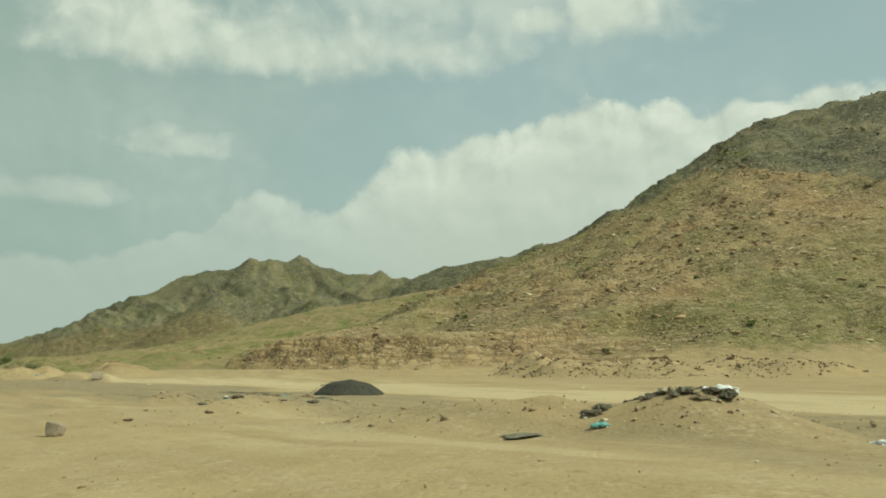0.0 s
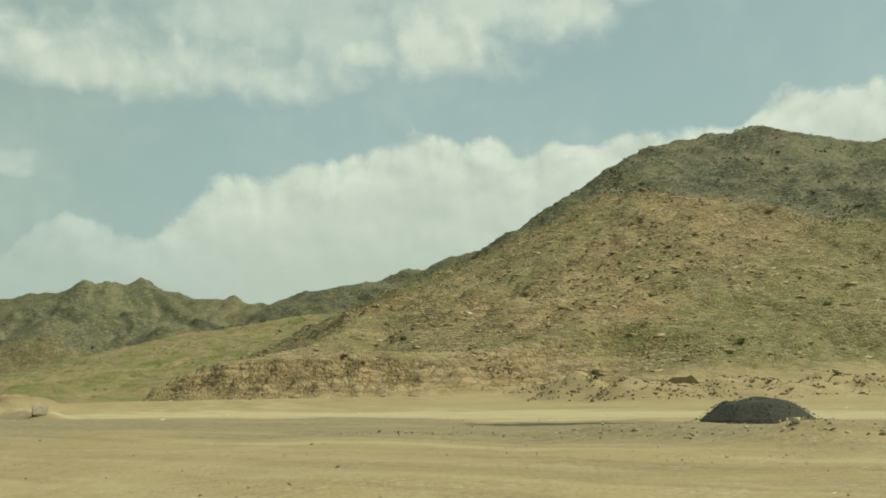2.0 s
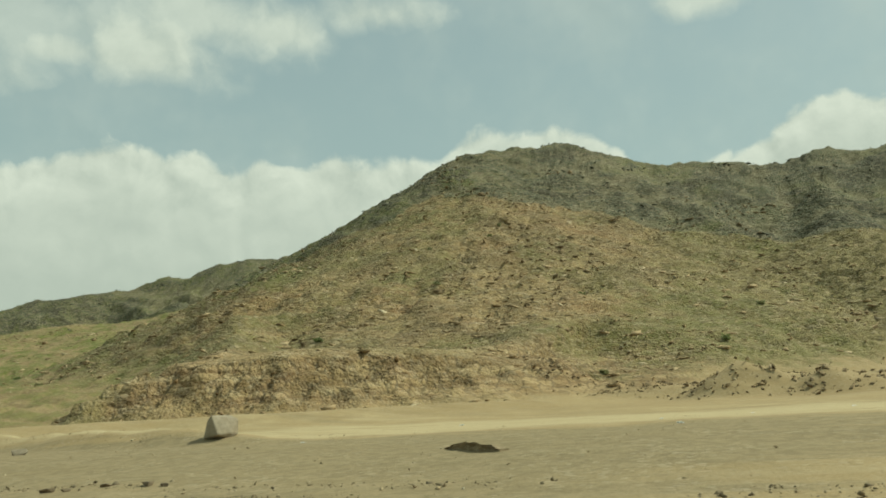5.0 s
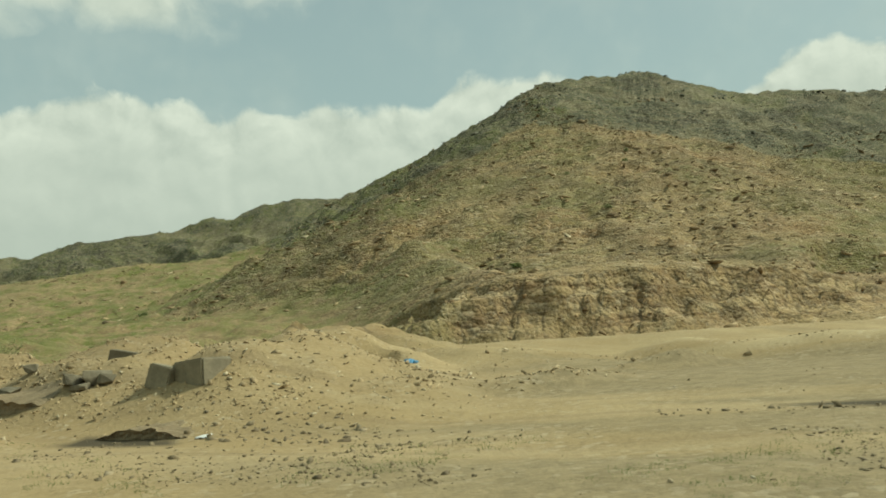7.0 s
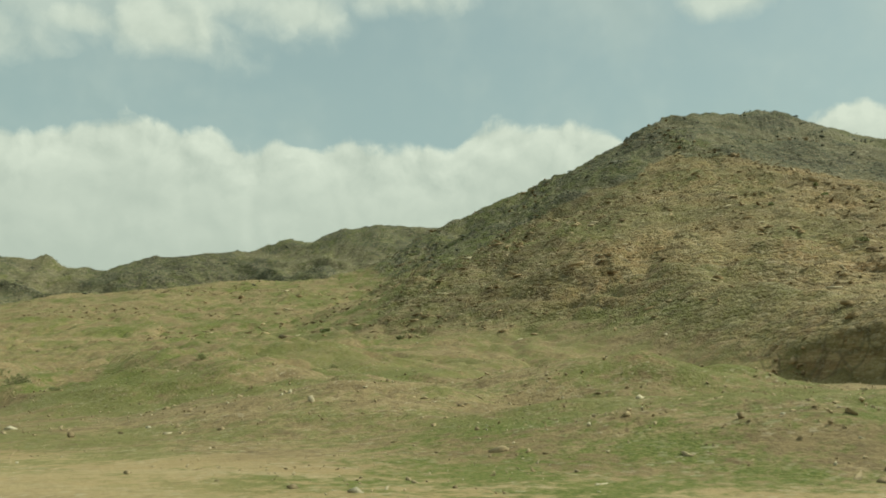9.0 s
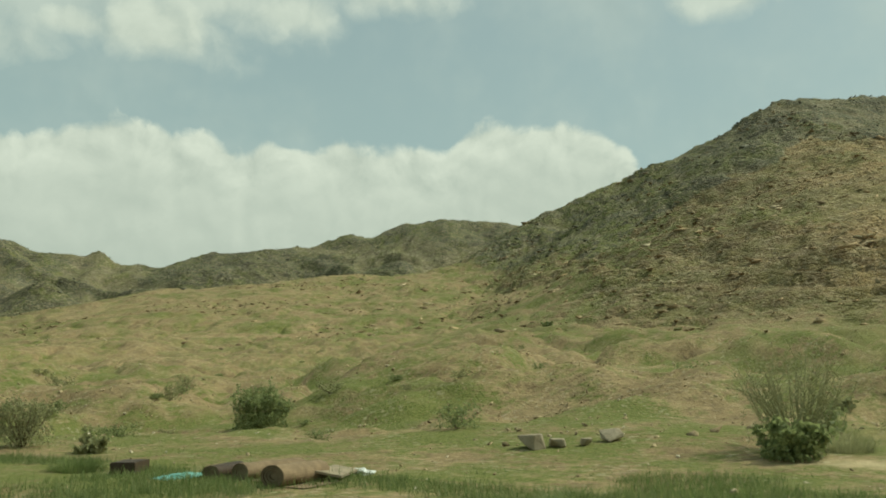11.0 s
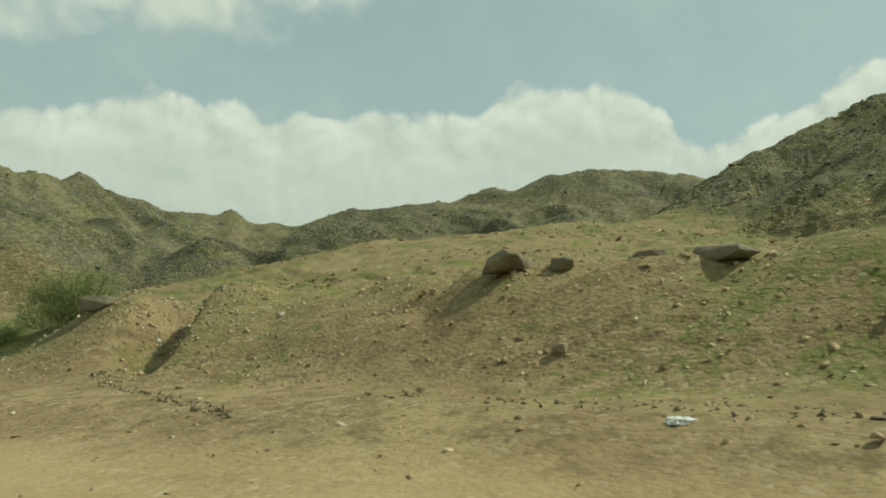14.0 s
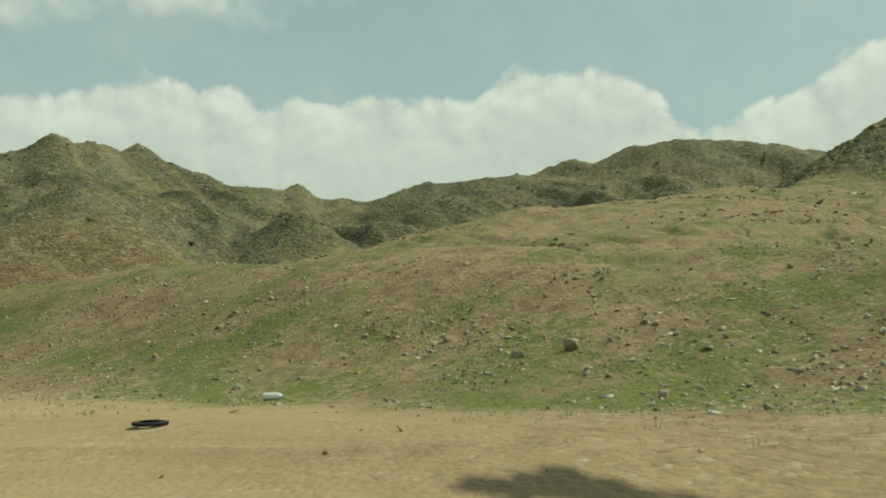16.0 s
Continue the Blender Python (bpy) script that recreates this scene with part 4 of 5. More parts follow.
strew("spoil_chips", x, y, sizes(rng, len(x), 0.07, 0.6, 0.3), M_CHIPS, "broken tan and brown chips all over the spoil", "stones", seed=21, shapes=PEBBLES)
x, y, u, d, rng = sown(16000, 14, (268, 316, 10, 22, 1.0), near_heap)
strew("bank_rocks", x, y, sizes(rng, len(x), 0.07, 0.6, 0.3), M_CHIPS, "angular rocks half buried in the bank", "rocks", seed=14, shapes=PEBBLES)


def on_face(x, y, u, d):
    z = land(x, y)[0]
    step = np.abs(land(x + 0.6 * SIDE[0], y + 0.6 * SIDE[1])[0] - z)
    return smooth(92, 106, u) * smooth(192, 176, u) * smooth(0.25, 0.7, step) * smooth(0.4, 1.2, z) * smooth(10, 7, z)


x, y, u, d, rng = sown(11000, 9, (90, 195, 55, 130, 1.0), on_face)
strew("quarry_blocks", x, y, sizes(rng, len(x), 0.42, 0.55, 1.3), M_FACE, "orange-brown angular blocks in the quarried face", "rocks", seed=9, sink=0.35, lean=0.25)
x, y, u, d, rng = sown(30000, 4, (0, 60, 6, 34, 1.0), near_heap)
strew("lot_stones", x, y, sizes(rng, len(x), 0.075, 0.6, 0.4), M_TAN, "small tan stones on low humps of earth", "stones", seed=4, shapes=PEBBLES)
x, y, u, d, rng = sown(14000, 19, (50, 124, 78, 118, 1.0), near_heap)
strew("quarry_rubble", x, y, sizes(rng, len(x), 0.34, 0.6, 1.2), M_OUTCROP, "brown rubble on mounds at the quarry's foot", "rubble", seed=19, shapes=PEBBLES)
x, y, u, d, rng = sown(36000, 5, (160, 420, 11, 120, 1.5), lambda x, y, u, d: 0.15 + 0.85 * smooth(0.0, 0.5, fractal(x, y, 8, 3, 90)))
strew("slope_stones", x, y, sizes(rng, len(x), 0.075, 0.6, 0.28), M_TAN, "scattered stones on the grassy slope", "stones", seed=5, shapes=PEBBLES)
x, y, u, d, rng = sown(34000, 16, (304, 400, 12, 60, 1.4), lambda x, y, u, d: (0.25 + 0.75 * smooth(-0.1, 0.4, fractal(x, y, 7, 3, 91))) * smooth(11.5, 14, d))
strew("bank_stones", x, y, sizes(rng, len(x), 0.055, 0.7, 0.26), M_PALE, "pale stones thick on the green slope", "stones", seed=16, shapes=PEBBLES)
x, y, u, d, rng = sown(15000, 33, (302, 400, 13, 42, 1.2), lambda x, y, u, d: smooth(0.22, 0.45, fractal(x, y, 6, 4, 93, gain=0.6)))
strew("bank_cobbles", x, y, sizes(rng, len(x), 0.11, 0.5, 0.4), M_PALE, "pale angular cobbles in clusters on the green slope", "stones", seed=33)
x, y, u, d, rng = sown(26000, 35, (302, 364, 13, 27, 1.0), lambda x, y, u, d: smooth(0.02, 0.3, fractal(x, y, 3.4, 4, 97, gain=0.65)) * smooth(-0.4, 0.2, fractal(x, y, 14, 2, 98)))
strew("slope_chips", x, y, sizes(rng, len(x), 0.085, 0.55, 0.26), M_PALE, "tan and pale stones in clusters on the green slope", "stones", seed=35, shapes=PEBBLES)
x, y, u, d, rng = sown(24000, 34, (88, 146, 9.0, 12.8, 1.0), lambda x, y, u, d: smooth(0.0, 0.35, fractal(x * 0.5, y * 0.5, 3, 3, 96)))
strew("verge_stones", x, y, sizes(rng, len(x), 0.036, 0.65, 0.2), M_CLODS, "dark stones and clods scraped together along the verge", "stones", seed=34, shapes=PEBBLES)
x, y, u, d, rng = sown(17000, 17, (162, 420, 17, 140, 1.3), lambda x, y, u, d: smooth(0.25, 0.9, washes(x, y)) * 0.7 + smooth(0.1, 0.5, fractal(x, y, 14, 3, 92)))
strew("wash_rocks", x, y, sizes(rng, len(x), 0.15, 0.55, 0.6), M_TAN, "tan rocks washed out along small gullies", "rocks", seed=17, shapes=PEBBLES)
x, y, u, d, rng = sown(50000, 6, (-5, 370, 4.5, 40, 1.5), lambda x, y, u, d: 0.25 + 0.75 * smooth(0.0, 0.5, fractal(x, y, 5, 3, 95)))
strew("verge_gravel", x, y, sizes(rng, len(x), 0.036, 0.65, 0.18), M_TAN, "fine gravel on the bare roadside", "gravel", seed=6, shapes=PEBBLES)


def tufts(name, x, y, tall, mat, label, seed, blades=7, spread=0.5):
    rng = np.random.RandomState(seed)
    n = len(x)
    a, lean = rng.uniform(0, 6.28, (n, blades)), rng.uniform(0.1, 0.9, (n, blades))
    h = tall[:, None] * rng.uniform(0.5, 1.0, (n, blades))
    off = rng.normal(0, spread, (n, blades, 2)) * tall[:, None, None]
    z = land(x, y)[0]
    root = np.stack((x[:, None] + off[..., 0], y[:, None] + off[..., 1], np.repeat(z[:, None], blades, 1) - 0.02), -1)
    side = np.stack((-np.sin(a), np.cos(a), 0 * a), -1) * (0.003 + 0.02 * h)[..., None]
    tip = root + np.stack((np.cos(a) * lean * h, np.sin(a) * lean * h, h), -1)
    verts = np.stack((root - side, root + side, tip), 2).reshape(-1, 3)
    return mesh_stuff(name, verts, np.arange(len(verts)).reshape(-1, 3), mat, label, "grass")


x, y, u, d, rng = sown(90000, 7, (196, 420, 8.5, 60, 1.6), lambda x, y, u, d: smooth(0.05, 0.45, fractal(x, y, 9, 3, 110)) * smooth(196, 225, u) * smooth(8.5, 11, d))
tufts("grass", x, y, sizes(rng, len(x), 0.06, 0.4, 0.18), M_GRASS, "short green grass and herbs among stones", 7)
x, y, u, d, rng = sown(34000, 27, (302, 385, 12.5, 30, 1.2), lambda x, y, u, d: smooth(-0.1, 0.3, fractal(x, y, 5.5, 4, 140, gain=0.6)) * smooth(12.5, 14, d))
tufts("slope_herbs", x, y, sizes(rng, len(x), 0.07, 0.4, 0.17), M_GRASS, "low green herbs and grass thick on the slope", 27, 6, 0.9)
x, y, u, d, rng = sown(30000, 8, (206, 264, 6.4, 12, 1.0), lambda x, y, u, d: smooth(-0.1, 0.3, fractal(x, y, 6, 2, 120)))
tufts("roadside_grass", x, y, sizes(rng, len(x), 0.14 - 0.06 * smooth(236, 246, u), 0.35, 0.32), M_GRASS, "green grass along the road's edge", 8, 9)


x, y, u, d, rng = sown(9000, 29, (208, 226, 11.2, 14.4, 1.0), lambda x, y, u, d: smooth(-0.1, 0.25, fractal(x, y, 4, 3, 122)) * (heaps(u, d) < 0.2))
tufts("wash_grass", x, y, sizes(rng, len(x), 0.12, 0.35, 0.25), M_GRASS, "bright green grass along the edge of the sandy wash", 29, 8, 0.8)
x, y, u, d, rng = sown(16000, 28, (92, 180, 8.4, 12.8, 1.0), lambda x, y, u, d: smooth(0.0, 0.35, fractal(x, y, 4, 3, 121)) * (0.4 + 0.6 * smooth(126, 132, u)))
tufts("roadside_weeds", x, y, sizes(rng, len(x), 0.045, 0.4, 0.1), M_GRASS, "sparse green weeds in the gravel of the verge", 28, 12, 1.0)


def bough(bm, a, b, r0, r1, sides=5):
    """A tapered stick from a to b."""
    a, b = Vector(a), Vector(b)
    q = (b - a).to_track_quat("Z", "Y")
    rings = [[bm.verts.new(p + q @ Vector((r * math.cos(k * 6.2832 / sides), r * math.sin(k * 6.2832 / sides), 0))) for k in range(sides)] for p, r in ((a, r0), (b, r1))]
    for k in range(sides):
        bm.faces.new((rings[0][k], rings[0][(k + 1) % sides], rings[1][(k + 1) % sides], rings[1][k]))


def shrub(u, d, tall, wide, leaf, label, seed, leaves=1800, stems=16, upright=0.5, leaf_size=0.09, name="shrub", category="shrub", wood_mat=None):
    """Stems from one root, forking outwards, with small leaves along the twigs."""
    rng = random.Random(seed)
    root = tagged(new(name), label, category)
    root.location = at(u, d, -0.03)
    wood, crown = bmesh.new(), bmesh.new()
    twigs = []
    for k in range(stems):
        a = rng.uniform(0, 6.28)
        reach = wide * 0.5 * rng.uniform(0.3, 1.0)
        top = Vector((math.cos(a) * reach, math.sin(a) * reach, tall * rng.uniform(0.6, 1.0) * (1 - 0.35 * (reach / (wide * 0.5)) ** 2 * (1 - upright))))
        mid = Vector((top.x * rng.uniform(0.45, 0.75), top.y * rng.uniform(0.45, 0.75), top.z * rng.uniform(0.35, 0.6)))
        r = 0.006 * tall + 0.004
        bough(wood, (rng.gauss(0, 0.04), rng.gauss(0, 0.04), 0), mid, r, r * 0.7)
        bough(wood, mid, top, r * 0.7, r * 0.25)
        twigs.append((mid, top))
        twigs.append((mid * 0.25, mid))
        for _ in range(5):
            s = mid.lerp(top, rng.uniform(0.0, 0.9))
            e = s + Vector((rng.gauss(0, wide * 0.11), rng.gauss(0, wide * 0.11), tall * rng.uniform(0.02, 0.25)))
            bough(wood, s, e, r * 0.35, r * 0.12, 4)
            twigs.append((s, e))
    part("branchwork", wood, wood_mat or M_BARK, root)
    for _ in range(int(leaves * 2.2)):
        s, e = rng.choice(twigs)
        p = s.lerp(e, rng.uniform(0.1, 1.05)) + Vector((rng.gauss(0, 0.05), rng.gauss(0, 0.05), rng.gauss(0, 0.05))) * wide * 0.5
        if upright < 0.9 and rng.random() < 0.28:
            a, r = rng.uniform(0, 6.28), math.sqrt(rng.random()) * wide * 0.42
            p = Vector((r * math.cos(a), r * math.sin(a), rng.uniform(0.05, 0.4) * tall))
        p.z = max(p.z, 0.06)
        w = Vector((rng.gauss(0, 1), rng.gauss(0, 1), rng.gauss(0, 1))).normalized() * leaf_size * rng.uniform(0.6, 1.4)
        h = Vector((rng.gauss(0, 1), rng.gauss(0, 1), rng.gauss(0, 1) + 0.8)).normalized() * leaf_size * rng.uniform(0.8, 1.8)
        crown.faces.new([crown.verts.new(q) for q in (p - w * 0.5, p + h * 0.5, p + w * 0.5, p - h * 0.5)])
    if leaves:
        part("foliage", crown, leaf, root)
    else:
        crown.free()
    return root


shrub(169.4, 27.5, 2.0, 4.0, M_OLIVE, "olive-green twiggy shrub growing behind the spoil heaps", 11, 3000, 30, 0.6, 0.07)
shrub(242.5, 26.0, 1.9, 2.6, M_LEAF, "dense dark green shrub in the gully", 12, 3200, 26, 0.5, 0.08)
shrub(223.0, 18.4, 2.3, 2.6, M_REED, "tall pale reed-like shrub with thin stems", 13, 1500, 60, 0.2, 0.035, wood_mat=M_REEDSTEM)
shrub(222.2, 21.4, 0.7, 1.1, M_LEAF, "small dark green tuft beside the wash", 14, 700, 14, 0.6, 0.06)
shrub(223.2, 17.0, 0.8, 1.4, M_LEAF, "low green shrub in the wash", 15, 900, 14)
shrub(221.2, 27.0, 0.4, 0.8, M_OLIVE, "small olive shrub on the sandy wash", 16, 500, 12)
shrub(219.6, 22.5, 0.45, 0.9, M_OLIVE, "small olive shrub on the sandy wash", 17, 500, 12)
shrub(241.0, 10.3, 0.8, 1.1, M_LEAF, "leafy green shrub at the road's edge", 18, 1500, 16, 0.7, 0.06)
shrub(241.6, 13.6, 1.4, 1.8, M_OLIVE, "wispy olive shrub with feathery twigs", 19, 1800, 30, 0.8, 0.05)
shrub(239.0, 13.6, 0.5, 0.9, M_OLIVE, "low brownish shrub in the grass", 20, 500, 10)
shrub(248.4, 18.2, 0.4, 0.8, M_OLIVE, "low brownish shrub in the grass", 21, 400, 10)
shrub(256.8, 24.5, 0.6, 1.1, M_LEAF, "low green shrub on the gully bank", 22, 600, 12)
shrub(320.5, 21.3, 2.9, 5.2, M_LEAF, "wide spreading thorn tree with feathery dark green crown", 23, 8000, 46, 0.5, 0.07, "thorn_tree", "tree")
shrub(324.2, 20.0, 1.0, 3.2, M_LEAF, "low green bush beside the thorn tree", 24, 2400, 30, 0.5, 0.07)
for k, (uu, dd) in enumerate(((247.8, 9.4), (256.0, 9.6))):
    shrub(uu, dd, (2.3, 1.9)[k], (3.8, 1.7)[k], M_STRAW, "bare bleached stalks of a dead shrub", 30 + k, 60, 12, 0.9, 0.04, "dead_shrub", "shrub", M_STRAW)


def grass_clump(u, d, tall, wide, label, seed, blades=1100):
    """A round clump of long thin blades that bend outwards."""
    rng = random.Random(seed)
    root = tagged(new("grass_clump"), label, "grass")
    root.location = at(u, d, -0.02)
    bm = bmesh.new()
    for _ in range(blades):
        a, r = rng.uniform(0, 6.28), math.sqrt(rng.random()) * wide * 0.35
        foot = Vector((r * math.cos(a), r * math.sin(a), 0))
        lean = Vector((math.cos(a), math.sin(a), 0)) * (0.2 + 1.6 * r / wide) + Vector((rng.gauss(0, 0.32), rng.gauss(0, 0.32), 0))
        h = tall * rng.uniform(0.3, 1.1) * (1 - 0.5 * (r / (wide * 0.35)) ** 2)
        side = Vector((-math.sin(a), math.cos(a), 0)) * 0.005
        mid, tip = foot + lean * 0.35 * h + Vector((0, 0, 0.6 * h)), foot + lean * h + Vector((0, 0, 0.92 * h))
        v = [bm.verts.new(p) for p in (foot - side, foot + side, mid + side * 0.8, mid - side * 0.8, tip)]
        bm.faces.new(v[:4])
        bm.faces.new((v[3], v[2], v[4]))
    part("tuft", bm, M_REED if seed % 2 else M_GRASS, root)


grass_clump(255.4, 7.7, 0.7, 1.9, "large round clump of pale green grass", 1, 1900)
grass_clump(249.6, 9.9, 0.5, 1.2, "clump of green grass beside a dead shrub", 2)
grass_clump(247.0, 10.6, 0.55, 1.3, "clump of green grass beside a dead shrub", 4)
grass_clump(245.2, 11.8, 0.6, 1.4, "clump of green grass in the rough verge", 6)
grass_clump(222.2, 18.6, 0.6, 1.9, "clump of pale green grass beside the wash", 3)
grass_clump(226.0, 9.6, 0.4, 1.3, "clump of green grass beside the road", 8)
grass_clump(236.0, 10.6, 0.4, 1.5, "clump of green grass beside dumped carpet", 10)
rng = random.Random(41)
low = [shrub(245 + 2.1 * k, 30 + 3 * (k % 3), 0.45 + 0.08 * k, 1.0 + 0.12 * k, (M_LEAF, M_OLIVE)[k % 2], "low rounded green shrub on stony ground", 90 + k, 330, 12, 0.4, 0.06, "low_shrub", "shrub") for k in range(6)]
for ob in low:
    tagged(ob, "low rounded green shrub on stony ground", "shrub", "low shrubs in the wash")
for k in range(64):
    uu, dd = rng.uniform(206, 300), rng.choice((rng.uniform(15, 30), rng.uniform(22, 75)))
    if dd < 24 and uu > 268:
        dd += 14
    x, y, z = at(uu, dd, -0.02)
    s = rng.uniform(0.5, 1.25)
    copy_thing(rng.choice(low), pose(x, y, z, 0, 0, rng.uniform(0, 360)) @ Matrix.Diagonal((s, s, s * rng.uniform(0.7, 1.1), 1)))
rng = random.Random(40)
for k in range(12):
    uu, dd = rng.uniform(70, 260), rng.uniform(110, 230)
    shrub(uu, dd, rng.uniform(0.6, 1.2), rng.uniform(1.2, 2.2), rng.choice((M_LEAF, M_OLIVE)), "rounded green shrub on the rocky hillside", 50 + k, 260, 8, 0.4, 0.3, "hill_shrub", "shrub")


# ---- boulders, blocks and rubbish ----
def stone_thing(name, u, d, size, mat, label, category="boulder", seed=0, turn=0, lift=0.0, tilt=0.0, n=22, group=""):
    """A single angular stone: size along, across and high."""
    rng = random.Random(seed)
    bm = bmesh.new()
    for _ in range(n):
        p = [rng.uniform(-1, 1) for _ in range(3)]
        k = max(abs(c) for c in p) ** 0.6
        bm.verts.new([c / k * 0.5 * s for c, s in zip(p, size)])
    bmesh.ops.convex_hull(bm, input=bm.verts)
    bmesh.ops.delete(bm, geom=[v for v in bm.verts if not v.link_faces], context="VERTS")
    bmesh.ops.bevel(bm, geom=bm.edges[:], offset=min(size) * 0.03, segments=1, affect="EDGES")
    low = min(v.co.z for v in bm.verts)
    bmesh.ops.translate(bm, verts=bm.verts, vec=(0, 0, -low - 0.08 * size[2]))
    ob = tagged(part(name, bm, mat), label, category, group)
    x, y, z = at(u, d, lift)
    ob.matrix_world = pose(x, y, z, tilt, tilt * 0.6, turn)
    return ob


def block(name, u, d, size, mat, label, category, turn=0, tilt=0.0, roll=0.0, lift=0.0, taper=1.0, group=""):
    """A worn cast block: bevelled, its top narrower by taper."""
    rng = random.Random(hash((round(u * 10), round(d * 10))) % 1000)
    bm = bmesh.new()
    bmesh.ops.create_cube(bm, size=1.0)
    for v in bm.verts:
        k = taper if v.co.z > 0 else 1.0
        v.co = Vector((v.co.x * size[0], v.co.y * size[1] * k, (v.co.z + 0.5) * size[2]))
    bmesh.ops.bevel(bm, geom=bm.edges[:], offset=min(size) * 0.06, segments=2, affect="EDGES")
    for v in bm.verts:
        v.co += Vector((rng.gauss(0, 1), rng.gauss(0, 1), rng.gauss(0, 1))) * min(size) * 0.012
    ob = tagged(part(name, bm, mat), label, category, group)
    x, y, z = at(u, d, lift - 0.04)
    ob.matrix_world = pose(x, y, z, tilt, roll, turn)
    return ob


def tyre(u, d, radius, wide, label, tilt=0.0, turn=0.0):
    root = tagged(new("tyre"), label, "tyre")
    x, y, z = at(u, d, wide * 0.5 + 0.01)
    root.matrix_world = pose(x, y, z, tilt, 0, turn)
    profile = [(0.58, -0.42), (0.72, -0.5), (0.92, -0.46), (1.0, -0.34), (1.0, 0.34), (0.92, 0.46), (0.72, 0.5), (0.58, 0.42), (0.62, 0.3), (0.9, 0.2), (0.9, -0.2), (0.62, -0.3)]
    bm = bmesh.new()
    n = 40
    rings = [[bm.verts.new((radius * r * math.cos(k * 6.2832 / n), radius * r * math.sin(k * 6.2832 / n), wide * h)) for r, h in profile] for k in range(n)]
    for k in range(n):
        for j in range(len(profile)):
            q = (rings[k][j], rings[(k + 1) % n][j], rings[(k + 1) % n][(j + 1) % len(profile)], rings[k][(j + 1) % len(profile)])
            bm.faces.new(q)
    for f in bm.faces:
        f.smooth = True
    part("casing", bm, M_RUBBER, root)
    bm = bmesh.new()
    for k in range(n):
        a = k * 6.2832 / n
        for s in (-1, 1):
            m = Matrix.Rotation(a + s * 0.03, 4, "Z") @ Matrix.Translation((radius * 1.0, 0, s * wide * 0.17)) @ Matrix.Diagonal((0.02, radius * 0.09, wide * 0.28, 1))
            bmesh.ops.create_cube(bm, size=1.0, matrix=m)
    part("tread", bm, M_RUBBER, root, "worn tread blocks")
    return root


def crumpled(name, u, d, size, mat, label, category, seed, turn=0, lift=0.0, puff=1.0):
    """A sack, bag or sheet lying in folds."""
    rng = random.Random(seed)
    bm = bmesh.new()
    bmesh.ops.create_icosphere(bm, subdivisions=4, radius=0.5)
    ox, oy = rng.uniform(0, 50), rng.uniform(0, 50)
    for v in bm.verts:
        p = v.co.copy()
        swell = noise.noise(Vector((p.x * 3.2 + ox, p.y * 3.2 + oy, p.z * 2))) * 0.6 + noise.noise(Vector((p.x * 8 + ox, p.y * 8, p.z * 8 + oy))) * 0.24
        crease = 1 - 2 * abs(noise.noise(Vector((p.x * 5 + oy, p.y * 5 + ox, 3.0))))
        q = p * (1 + swell)
        z = (q.z * 0.75 + 0.16 * crease) * size[2] * puff if q.z > 0 else q.z * size[2] * 0.2
        v.co = Vector((q.x * size[0] * 1.1, q.y * size[1] * 1.1, z))
    low = min(v.co.z for v in bm.verts)
    bmesh.ops.translate(bm, verts=bm.verts, vec=(0, 0, -low - 0.12 * size[2] - 0.01))
    ob = tagged(part(name, bm, mat), label, category)
    x, y, z = at(u, d, lift)
    ob.matrix_world = pose(x, y, z, 0, 0, turn)
    return ob


def settle(bm, x=0.0, y=0.0, z=0.0):
    """Raise all points by the height of the ground under them."""
    co = np.array([v.co[:2] for v in bm.verts])
    for v, h in zip(bm.verts, land(co[:, 0] + x, co[:, 1] + y)[0]):
        v.co.z += h - z


def crest(r, steep):
    """Height of a heap at part r of its radius: rounded on top, straight below."""
    h = max(0.0, 1 - r) * steep
    return h if h < 0.6 else 1.0 - 0.4 * math.exp(-(h - 0.6) / 0.4)


def gravel_pile(name, u, d, wide, tall, mat, label, seed, pieces=260, piece=0.1, steep=1.7):
    """A heap tipped from a lorry, with loose bits on it."""
    root = tagged(new(name), label, "pile")
    x, y, z = at(u, d)
    root.location = (x, y, z - 0.05)
    bm = bmesh.new()
    n, m = 40, 14
    rows = []
    for j in range(m + 1):
        r = j / m
        ring = []
        for k in range(n):
            a = k * 6.2832 / n
            f = 1 + 0.3 * noise.noise(Vector((math.cos(a) * 1.7 + seed, math.sin(a) * 1.7, 0)))
            h = tall * crest(r, steep) + 0.2 * tall * (1 - r) * noise.noise(Vector((r * 3 * math.cos(a), r * 3 * math.sin(a), seed)))
            ring.append(bm.verts.new((wide * 0.5 * r * f * math.cos(a) * 1.15, wide * 0.5 * r * f * math.sin(a), 0.05 + (h if j < m else -0.08))))
        rows.append(ring)
    for j in range(m):
        for k in range(n):
            bm.faces.new((rows[j][k], rows[j + 1][k], rows[j + 1][(k + 1) % n], rows[j][(k + 1) % n]))
    settle(bm, x, y, z)
    bmesh.ops.remove_doubles(bm, verts=bm.verts, dist=0.001)
    part("mound", bm, mat, root)
    rng = random.Random(seed)
    bm = bmesh.new()
    for _ in range(pieces):
        a, r = rng.uniform(0, 6.28), math.sqrt(rng.uniform(0, 1)) * 1.08
        h = tall * crest(r, steep)
        c = Vector((wide * 0.5 * r * math.cos(a) * 1.15, wide * 0.5 * r * math.sin(a), h))
        c.z += 0.05
        v, f = LUMPS[rng.randrange(8)]
        s = piece * rng.uniform(0.4, 1.6)
        q = Euler((rng.uniform(-0.5, 0.5), rng.uniform(-0.5, 0.5), rng.uniform(0, 6))).to_matrix()
        vs = [bm.verts.new(c + q @ (Vector(p) * s)) for p in v]
        for t in f:
            bm.faces.new([vs[k] for k in t])
